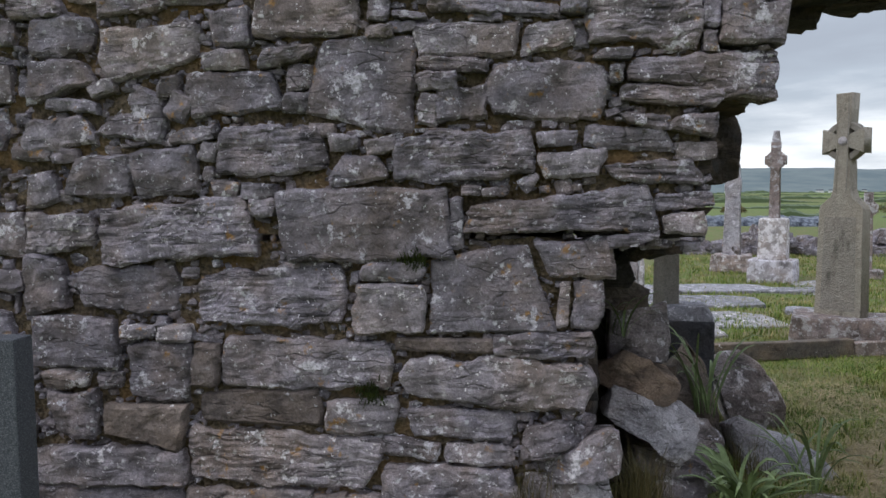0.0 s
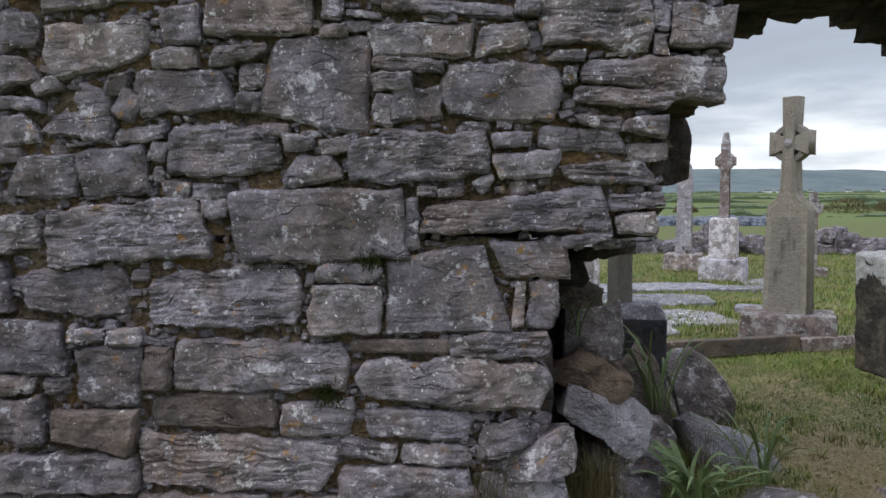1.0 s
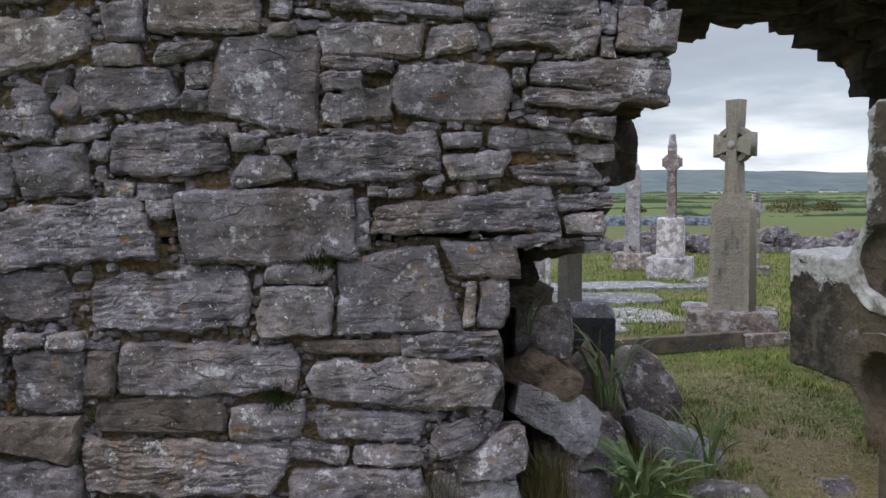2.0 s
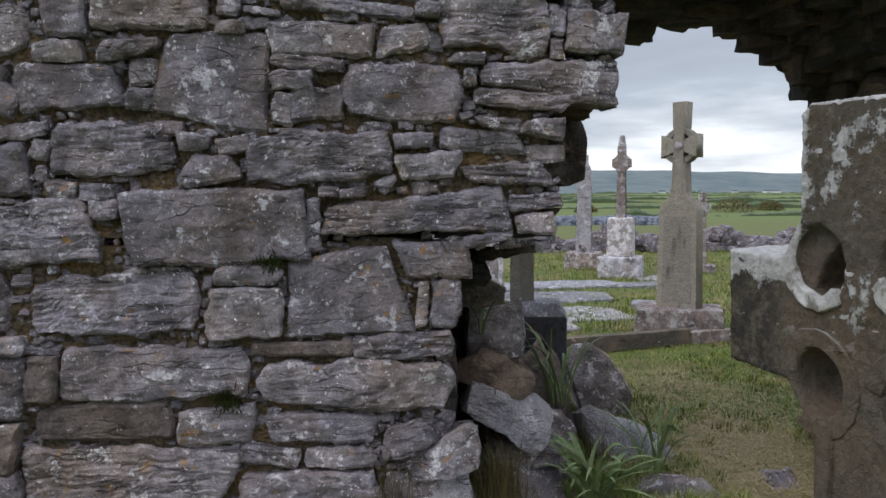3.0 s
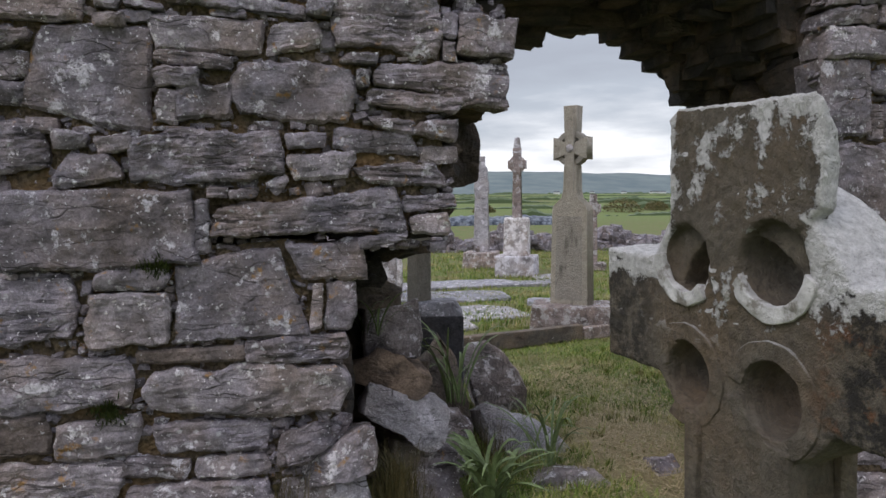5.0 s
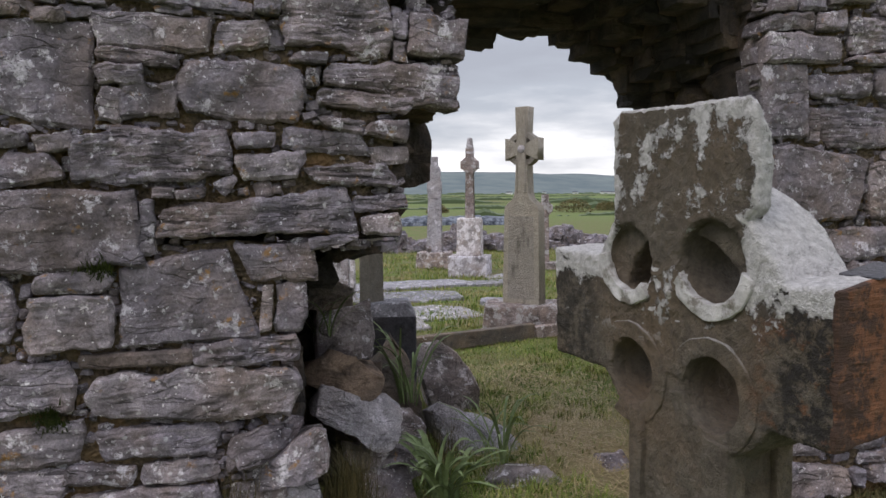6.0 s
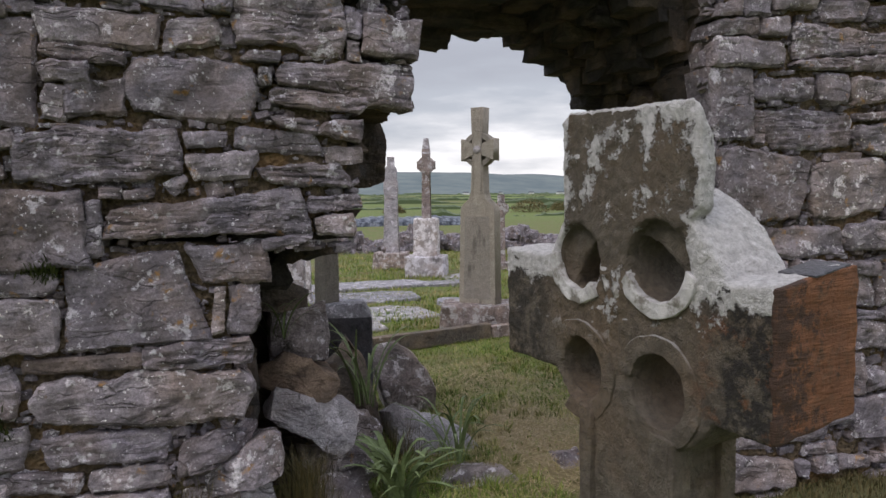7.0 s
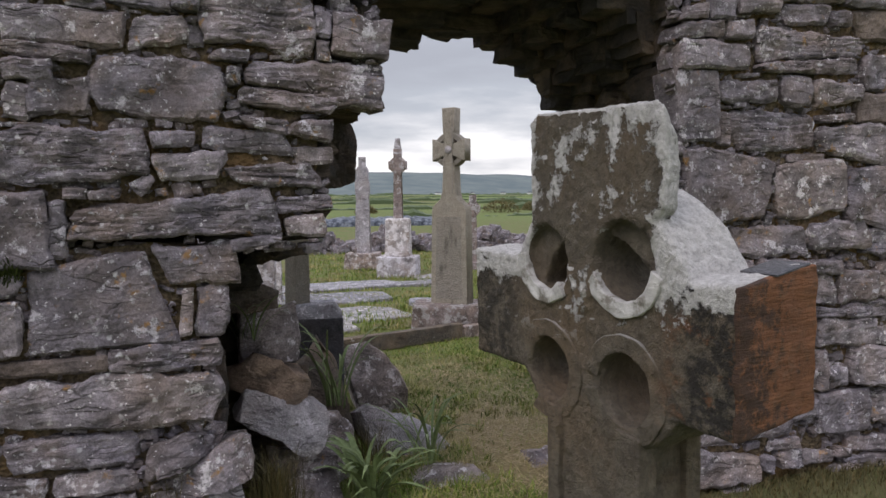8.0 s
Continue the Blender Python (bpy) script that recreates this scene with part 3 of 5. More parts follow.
# facing stones of the left part, from the top courses down
left_stone(-2.432, 2.281, 0.214, 0.130, -3, 'n')
left_stone(-2.232, 2.374, 0.270, 0.094, 0, 's')
left_stone(-2.002, 2.405, 0.159, 0.030, -3, 'n')
left_stone(-1.780, 2.375, 0.311, 0.079, 4, 's')
left_stone(-0.688, 2.308, 0.099, 0.100, -3, 'n')
left_stone(-0.681, 2.220, 0.118, 0.052, 2, 'n')
left_stone(-0.560, 2.282, 0.150, 0.028, -7, 's')
left_stone(-0.589, 2.238, 0.122, 0.044, -1, 'n')
left_stone(-2.069, 1.950, 0.245, 0.058, -6, 'n')
left_stone(-1.925, 2.021, 0.119, 0.073, 19, 'n')
left_stone(-1.572, 1.939, 0.128, 0.129, -26, 'n')
left_stone(-2.279, 1.741, 0.184, 0.066, -2, 'n')
left_stone(-2.120, 1.730, 0.136, 0.069, -2, 'n')
left_stone(-1.447, 1.737, 0.085, 0.089, -11, 'n')
left_stone(-1.449, 1.643, 0.049, 0.072, -2, 'n')
left_stone(-1.210, 1.500, 0.116, 0.087, -1, 'n')
left_stone(-0.680, 1.752, 0.139, 0.082, 8, 'n')
left_stone(-0.379, 2.079, 0.305, 0.058, -5, 's')
left_stone(-0.444, 2.010, 0.177, 0.080, 0, 's')
left_stone(-0.343, 1.919, 0.226, 0.143, 3, 'n')
left_stone(-0.481, 1.894, 0.087, 0.134, -8, 'n')
left_stone(-0.213, 2.302, 0.550, 0.059, -5, 's')
left_stone(-0.247, 2.263, 0.146, 0.034, -3, 'n')
left_stone(0.106, 2.294, 0.112, 0.061, -3, 'n')
left_stone(0.632, 2.241, 0.063, 0.105, -3, 'n')
left_stone(0.630, 2.137, 0.057, 0.085, -3, 'n')
left_stone(0.790, 2.205, 0.257, 0.174, -5, 'm')
left_stone(-0.304, 1.567, 0.081, 0.046, -1, 'n')
left_stone(-0.570, 0.466, 0.264, 0.085, -7, 'n')
left_stone(-1.976, 0.146, 0.750, 0.183, 0, 'n')
left_stone(-1.301, 0.160, 0.603, 0.206, 0, 'n')
left_stone(-0.852, 0.164, 0.303, 0.174, 0, 'n')
left_stone(-2.569, 0.934, 0.321, 0.209, -2, 'n')
left_stone(-2.549, 0.697, 0.397, 0.207, 1, 'n')
left_stone(-2.548, 0.484, 0.433, 0.152, 1, 'n')
left_stone(-2.565, 0.255, 0.437, 0.233, 2, 'n')

quad_stone(wall_1, -2.268, 2.327, -1.959, 2.335, -1.975, 2.179, -2.277, 2.171, 'n')
quad_stone(wall_1, -1.932, 2.268, -1.498, 2.297, -1.474, 2.132, -1.898, 2.034, 'n')
quad_stone(wall_1, -2.279, 2.139, -2.002, 2.146, -1.942, 2.042, -2.288, 1.960, 'n')
quad_stone(wall_1, -1.423, 2.322, -1.254, 2.344, -1.241, 2.189, -1.402, 2.182, 'n')
quad_stone(wall_1, -1.223, 2.407, -0.767, 2.390, -0.782, 2.214, -1.229, 2.205, 'n')
quad_stone(wall_1, -1.466, 2.160, -1.267, 2.166, -1.257, 2.089, -1.461, 2.085, 'n')
quad_stone(wall_1, -1.181, 2.157, -0.962, 2.181, -0.975, 2.124, -1.213, 2.079, 'n')
quad_stone(wall_1, -0.926, 2.187, -0.547, 2.198, -0.535, 1.811, -0.992, 1.881, 'm')
quad_stone(wall_1, -0.542, 2.243, -0.111, 2.238, -0.127, 2.105, -0.524, 2.116, 'm')
quad_stone(wall_1, -1.532, 2.068, -1.159, 2.059, -1.104, 1.918, -1.513, 1.883, 'n')
quad_stone(wall_1, -1.085, 2.092, -0.968, 2.100, -0.978, 1.997, -1.088, 1.983, 'n')
quad_stone(wall_1, -1.100, 1.976, -0.990, 1.981, -0.997, 1.893, -1.109, 1.895, 'n')
quad_stone(wall_1, -1.788, 2.027, -1.641, 1.976, -1.656, 1.785, -1.966, 1.813, 'n')
quad_stone(wall_1, -1.633, 2.059, -1.552, 2.068, -1.586, 1.975, -1.662, 1.976, 'n')
quad_stone(wall_1, -2.292, 1.892, -2.014, 1.899, -1.967, 1.789, -2.300, 1.745, 'n')
quad_stone(wall_1, -1.604, 1.832, -1.413, 1.858, -1.415, 1.793, -1.614, 1.765, 'n')
quad_stone(wall_1, -1.394, 1.833, -0.945, 1.840, -0.907, 1.653, -1.420, 1.634, 's')
quad_stone(wall_1, -0.993, 1.858, -0.872, 1.844, -0.897, 1.786, -0.982, 1.799, 'n')
quad_stone(wall_1, -0.902, 1.809, -0.772, 1.796, -0.783, 1.738, -0.894, 1.732, 'n')
quad_stone(wall_1, -0.846, 1.708, -0.683, 1.713, -0.646, 1.604, -0.911, 1.592, 'n')
quad_stone(wall_1, -2.062, 1.730, -1.821, 1.739, -1.787, 1.556, -2.145, 1.541, 'n')
quad_stone(wall_1, -1.813, 1.734, -1.517, 1.754, -1.493, 1.579, -1.769, 1.544, 'n')
quad_stone(wall_1, -2.305, 1.658, -2.185, 1.657, -2.138, 1.521, -2.314, 1.497, 'n')
quad_stone(wall_1, -1.433, 1.619, -1.308, 1.613, -1.323, 1.542, -1.428, 1.547, 'n')
quad_stone(wall_1, -1.296, 1.601, -1.141, 1.600, -1.148, 1.536, -1.303, 1.537, 'n')
quad_stone(wall_1, -1.955, 1.484, -1.285, 1.542, -1.217, 1.289, -1.952, 1.248, 's')
quad_stone(wall_1, -2.315, 1.477, -2.000, 1.476, -1.988, 1.323, -2.325, 1.297, 's')
quad_stone(wall_1, -1.142, 1.565, -0.412, 1.560, -0.391, 1.288, -1.090, 1.272, 'm')
quad_stone(wall_1, -0.391, 1.537, -0.342, 1.537, -0.339, 1.327, -0.398, 1.327, 'n')
quad_stone(wall_1, -0.610, 1.793, -0.066, 1.808, -0.043, 1.626, -0.624, 1.603, 's')
quad_stone(wall_1, -0.089, 2.222, 0.090, 2.249, 0.113, 2.139, -0.118, 2.105, 's')
quad_stone(wall_1, 0.151, 2.378, 0.577, 2.362, 0.581, 2.121, 0.173, 2.146, 's')
quad_stone(wall_1, 0.212, 2.118, 0.333, 2.121, 0.333, 2.078, 0.180, 2.082, 'n')
quad_stone(wall_1, -0.236, 2.077, 0.239, 2.074, 0.226, 1.841, -0.237, 1.852, 'n')
quad_stone(wall_1, 0.246, 2.051, 0.301, 2.046, 0.297, 1.984, 0.247, 1.981, 'n')
quad_stone(wall_1, 0.338, 2.078, 0.882, 2.095, 0.883, 1.893, 0.312, 2.001, 's')
quad_stone(wall_1, 0.302, 1.988, 0.691, 1.949, 0.661, 1.884, 0.280, 1.918, 's')
quad_stone(wall_1, 0.285, 1.869, 0.478, 1.855, 0.479, 1.795, 0.336, 1.819, 'n')
quad_stone(wall_1, 0.500, 1.854, 0.661, 1.856, 0.656, 1.764, 0.474, 1.800, 'n')
quad_stone(wall_1, 0.148, 1.823, 0.457, 1.811, 0.513, 1.706, 0.149, 1.742, 'n')
quad_stone(wall_1, -0.043, 1.796, 0.126, 1.805, 0.115, 1.749, -0.031, 1.735, 'n')
quad_stone(wall_1, -0.031, 1.713, 0.238, 1.732, 0.216, 1.624, -0.008, 1.608, 'n')
quad_stone(wall_1, 0.505, 1.755, 0.663, 1.753, 0.664, 1.687, 0.507, 1.677, 'n')
quad_stone(wall_1, 0.221, 1.665, 0.567, 1.683, 0.625, 1.581, 0.283, 1.597, 's')
quad_stone(wall_1, 0.428, 1.544, 0.652, 1.558, 0.659, 1.496, 0.435, 1.479, 's')
quad_stone(wall_1, 0.453, 1.467, 0.619, 1.476, 0.631, 1.375, 0.463, 1.393, 'n')
quad_stone(wall_1, -0.307, 1.502, 0.394, 1.589, 0.445, 1.398, -0.343, 1.388, 's')
quad_stone(wall_1, -0.127, 1.600, -0.043, 1.638, -0.027, 1.613, -0.077, 1.542, 'n')
quad_stone(wall_1, -0.261, 1.571, -0.150, 1.586, -0.157, 1.543, -0.256, 1.536, 'n')
quad_stone(wall_1, -0.042, 1.347, 0.263, 1.375, 0.276, 1.203, 0.020, 1.208, 'n')
quad_stone(wall_1, 0.241, 1.375, 0.452, 1.402, 0.441, 1.366, 0.253, 1.325, 's')
quad_stone(wall_1, -2.326, 1.277, -2.159, 1.267, -2.122, 1.041, -2.340, 1.018, 'n')
quad_stone(wall_1, -2.099, 1.228, -1.607, 1.245, -1.605, 1.038, -2.068, 1.042, 'n')
quad_stone(wall_1, -1.506, 1.202, -0.834, 1.267, -0.849, 1.009, -1.503, 0.980, 's')
quad_stone(wall_1, -0.774, 1.260, -0.509, 1.275, -0.498, 1.190, -0.775, 1.183, 'n')
quad_stone(wall_1, -0.787, 1.171, -0.498, 1.178, -0.510, 0.966, -0.796, 0.954, 'n')
quad_stone(wall_1, -0.462, 1.275, -0.076, 1.328, 0.055, 0.990, -0.491, 0.964, 'm')
quad_stone(wall_1, 0.057, 1.178, 0.102, 1.190, 0.090, 1.016, 0.044, 1.004, 'n')
quad_stone(wall_1, 0.111, 1.184, 0.243, 1.192, 0.222, 0.992, 0.101, 0.990, 'n')
quad_stone(wall_1, -2.313, 1.013, -1.910, 0.999, -1.888, 0.777, -2.326, 0.783, 'm')
quad_stone(wall_1, -1.880, 0.974, -1.714, 0.977, -1.724, 0.914, -1.882, 0.911, 'n')
quad_stone(wall_1, -1.701, 0.977, -1.545, 0.984, -1.552, 0.909, -1.703, 0.907, 'n')
quad_stone(wall_1, -1.871, 0.873, -1.548, 0.900, -1.562, 0.633, -1.846, 0.656, 'n')
quad_stone(wall_1, -1.392, 0.937, -0.657, 0.933, -0.643, 0.722, -1.412, 0.708, 'n')
quad_stone(wall_1, -1.543, 0.892, -1.418, 0.907, -1.425, 0.707, -1.549, 0.704, 'b')
quad_stone(wall_1, -2.272, 0.763, -2.033, 0.769, -2.045, 0.687, -2.263, 0.673, 'n')
quad_stone(wall_1, -1.996, 0.764, -1.881, 0.767, -1.892, 0.690, -1.999, 0.688, 'n')
quad_stone(wall_1, -2.245, 0.656, -2.000, 0.672, -2.015, 0.461, -2.218, 0.480, 'n')
quad_stone(wall_1, -1.968, 0.604, -1.578, 0.623, -1.612, 0.408, -1.965, 0.483, 'mb')
quad_stone(wall_1, -1.508, 0.680, -0.968, 0.714, -0.967, 0.546, -1.503, 0.549, 'mb')
quad_stone(wall_1, -0.944, 0.665, -0.624, 0.691, -0.638, 0.532, -0.947, 0.522, 'n')
quad_stone(wall_1, -1.561, 0.522, -0.688, 0.501, -0.752, 0.285, -1.582, 0.281, 's')
quad_stone(wall_1, -2.319, 0.398, -1.590, 0.424, -1.597, 0.250, -2.341, 0.234, 'n')
quad_stone(wall_1, -0.626, 0.945, -0.221, 0.947, -0.221, 0.886, -0.626, 0.892, 'mb')
quad_stone(wall_1, -0.211, 0.967, 0.199, 0.983, 0.204, 0.878, -0.212, 0.876, 's')
quad_stone(wall_1, -0.593, 0.850, 0.189, 0.866, 0.197, 0.642, -0.590, 0.699, 'n')
quad_stone(wall_1, -0.576, 0.644, -0.141, 0.649, -0.127, 0.512, -0.577, 0.519, 's')
quad_stone(wall_1, -0.427, 0.490, -0.134, 0.495, -0.127, 0.408, -0.423, 0.407, 'n')
quad_stone(wall_1, -0.676, 0.412, -0.111, 0.390, -0.111, 0.160, -0.704, 0.182, 'n')

# facing stones beside the doorway
quad_stone(wall_2, 2.383, 2.302, 2.767, 2.288, 2.775, 2.169, 2.357, 2.159, 'm')
quad_stone(wall_2, 2.347, 2.147, 2.601, 2.163, 2.628, 1.820, 2.394, 1.799, 'm')
quad_stone(wall_2, 2.606, 2.113, 2.970, 2.121, 2.981, 2.013, 2.619, 2.006, 'n')
quad_stone(wall_2, 2.991, 2.154, 3.193, 2.152, 3.203, 2.006, 2.996, 2.005, 'n')
quad_stone(wall_2, 3.209, 2.135, 3.531, 2.126, 3.519, 2.035, 3.215, 1.995, 'n')
quad_stone(wall_2, 2.835, 2.390, 3.515, 2.369, 3.547, 2.282, 2.841, 2.208, 's')
quad_stone(wall_2, 2.841, 2.206, 3.460, 2.265, 3.484, 2.183, 2.860, 2.164, 's')
quad_stone(wall_2, 2.689, 1.983, 3.231, 1.958, 3.212, 1.784, 2.709, 1.759, 's')
quad_stone(wall_2, 3.264, 1.908, 3.848, 1.917, 3.861, 1.687, 3.266, 1.767, 'n')
quad_stone(wall_2, 2.408, 1.771, 2.966, 1.716, 2.918, 1.420, 2.444, 1.389, 'm')
quad_stone(wall_2, 2.985, 1.693, 3.430, 1.721, 3.462, 1.457, 3.010, 1.415, 'm')
quad_stone(wall_2, 3.464, 1.666, 3.862, 1.675, 3.878, 1.379, 3.485, 1.398, 'n')
quad_stone(wall_2, 2.706, 1.383, 3.171, 1.368, 3.215, 1.223, 2.711, 1.222, 'n')
quad_stone(wall_2, 3.213, 1.382, 3.582, 1.409, 3.635, 1.252, 3.222, 1.247, 'n')
quad_stone(wall_2, 3.058, 1.752, 3.294, 1.755, 3.281, 1.707, 3.067, 1.700, 'n')
quad_stone(wall_2, 2.390, 2.458, 2.522, 2.479, 2.523, 2.406, 2.381, 2.391, 'n')
quad_stone(wall_2, 2.531, 2.496, 2.691, 2.509, 2.680, 2.404, 2.533, 2.412, 'n')
quad_stone(wall_2, 2.385, 2.377, 2.625, 2.403, 2.627, 2.329, 2.360, 2.304, 'n')
quad_stone(wall_2, 2.639, 2.401, 2.802, 2.424, 2.805, 2.324, 2.641, 2.316, 'n')
quad_stone(wall_2, 3.011, 2.518, 3.330, 2.532, 3.315, 2.435, 3.015, 2.408, 'n')
quad_stone(wall_2, 3.453, 2.500, 3.813, 2.563, 3.824, 2.364, 3.535, 2.367, 'mb')
quad_stone(wall_2, 2.715, 2.514, 2.963, 2.534, 2.958, 2.469, 2.710, 2.445, 'n')
quad_stone(wall_2, 3.540, 2.275, 3.827, 2.307, 3.838, 2.108, 3.589, 2.092, 'n')
quad_stone(wall_2, 3.529, 2.078, 3.839, 2.093, 3.848, 1.926, 3.516, 1.927, 'mb')
quad_stone(wall_2, 3.239, 1.952, 3.482, 1.974, 3.484, 1.935, 3.260, 1.917, 's')
quad_stone(wall_2, 3.282, 1.123, 3.417, 1.105, 3.425, 0.935, 3.289, 0.943, 'n')
quad_stone(wall_2, 3.433, 1.123, 3.704, 1.121, 3.692, 0.951, 3.441, 0.950, 'n')
quad_stone(wall_2, 3.290, 0.930, 3.466, 0.914, 3.456, 0.871, 3.292, 0.878, 's')
quad_stone(wall_2, 3.477, 0.947, 3.902, 0.959, 3.908, 0.846, 3.485, 0.866, 's')
quad_stone(wall_2, 3.304, 0.862, 3.736, 0.847, 3.714, 0.695, 3.299, 0.714, 'n')
quad_stone(wall_2, 3.292, 0.693, 3.355, 0.694, 3.373, 0.470, 3.301, 0.477, 'n')
quad_stone(wall_2, 3.376, 0.583, 3.510, 0.587, 3.515, 0.482, 3.381, 0.482, 'n')
quad_stone(wall_2, 3.526, 0.687, 3.917, 0.683, 3.930, 0.453, 3.535, 0.487, 'n')
quad_stone(wall_2, 3.310, 0.448, 3.675, 0.451, 3.708, 0.217, 3.319, 0.221, 'm')
quad_stone(wall_2, 3.715, 0.408, 3.931, 0.420, 3.942, 0.237, 3.732, 0.241, 'n')
quad_stone(wall_2, 2.481, 0.238, 2.907, 0.169, 2.916, 0.026, 2.475, 0.038, 'n')
quad_stone(wall_2, 3.033, 0.153, 3.194, 0.179, 3.222, 0.063, 3.062, 0.068, 'n')
quad_stone(wall_2, 2.930, 0.151, 3.014, 0.146, 3.017, 0.043, 2.937, 0.070, 'n')
quad_stone(wall_2, 3.235, 0.143, 3.441, 0.124, 3.444, 0.053, 3.238, 0.064, 'n')
quad_stone(wall_2, 3.521, 0.078, 3.952, 0.053, 3.955, 0.002, 3.523, 0.032, 's')
quad_stone(wall_2, 3.537, 0.182, 3.946, 0.154, 3.951, 0.060, 3.541, 0.101, 'n')
quad_stone(wall_2, 2.674, 0.003, 2.842, 0.009, 2.863, -0.074, 2.676, -0.061, 'n')
right_stone(3.380, 2.467, 0.125, 0.083, 3, 'n')
right_stone(2.659, 1.871, 0.087, 0.192, 0, 'n')
right_stone(3.740, 1.273, 0.288, 0.153, -2, 'n')
right_stone(3.041, 1.134, 0.378, 0.154, -3, 'n')
right_stone(3.345, 1.151, 0.230, 0.082, -3, 'n')
right_stone(3.833, 1.050, 0.294, 0.249, -3, 'n')
right_stone(3.887, 0.731, 0.386, 0.130, -5, 'n')
right_stone(3.092, 0.198, 0.209, 0.066, 0, 'n')
right_stone(3.490, 0.109, 0.116, 0.057, -8, 'n')
right_stone(3.709, -0.018, 0.614, 0.082, -5, 's')


def fill_courses():
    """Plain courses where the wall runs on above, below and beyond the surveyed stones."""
    rnd = random.Random(5)
    chips = {}
    z = 0.02
    while z < TOP - 0.05:
        h = rnd.uniform(0.10, 0.24)
        x = X0
        while x < X1:
            w = rnd.uniform(0.16, 0.55)
            wall = wall_1 if x + w / 2 < 0.7 else wall_2 if x + w / 2 > 2.3 else wall_3
            if share(x + w / 2, z + h / 2, w, h) < 0.06:
                facing_stone(wall, x + w / 2, z + h / 2, w - 0.015, h - 0.012, rnd.uniform(-3, 3), rnd.choice("nnsm"), cell=0.03)
            x += w if share(x + w / 2, z + h / 2, w, h) > 0.9 else 0.06
        z += h * 0.5
    for k in range(9000):
        w, h = rnd.uniform(0.035, 0.15), rnd.uniform(0.018, 0.07)
        if rnd.random() < 0.25:
            w, h = h, w * 0.8
        x, z = rnd.uniform(X0 + 0.1, X1 - 0.1), rnd.uniform(0.05, TOP - 0.1)
        if share(x, z, w, h) < (0.07 if -2.6 < x < 0.9 else 0.12):
            wall = wall_1 if x < 0.9 else wall_2 if x > 2.2 else wall_3
            chips.setdefault(wall, []).append(facing_stone(wall, x, z, w, h, rnd.uniform(-12, 12), "n", depth=0.1, cell=0.015, proud=rnd.uniform(-0.06, -0.012)))
    for wall, obs in chips.items():
        bm = bmesh.new()
        for ob in obs:
            me = ob.data
            me.transform(ob.matrix_basis)
            bm.from_mesh(me)
            bpy.data.objects.remove(ob)
            bpy.data.meshes.remove(me)
        tagged(part("joint_stones", bm, LIMESTONE, wall), "small wedged stones between the larger ones", kind="stuff")


fill_courses()


def chinking():
    rnd = random.Random(8)
    rows = []
    for k in range(14000):
        w, h = rnd.uniform(0.012, 0.045), rnd.uniform(0.01, 0.026)
        x, z = rnd.uniform(-2.9, 4.2), rnd.uniform(0.2, 2.5)
        if share(x, z, w, h) < 0.25:
            rows.append(((x, FACE + rnd.uniform(0.045, 0.085), z), (w * 1.3, 0.05, h * 1.4), (rnd.uniform(-25, 25), rnd.uniform(-25, 25), rnd.uniform(-25, 25)), k))
    many_rocks("chinking_stones", rows[:3600], LIMESTONE, wall_1, "small stone chips packed in the joints", 2)


chinking()


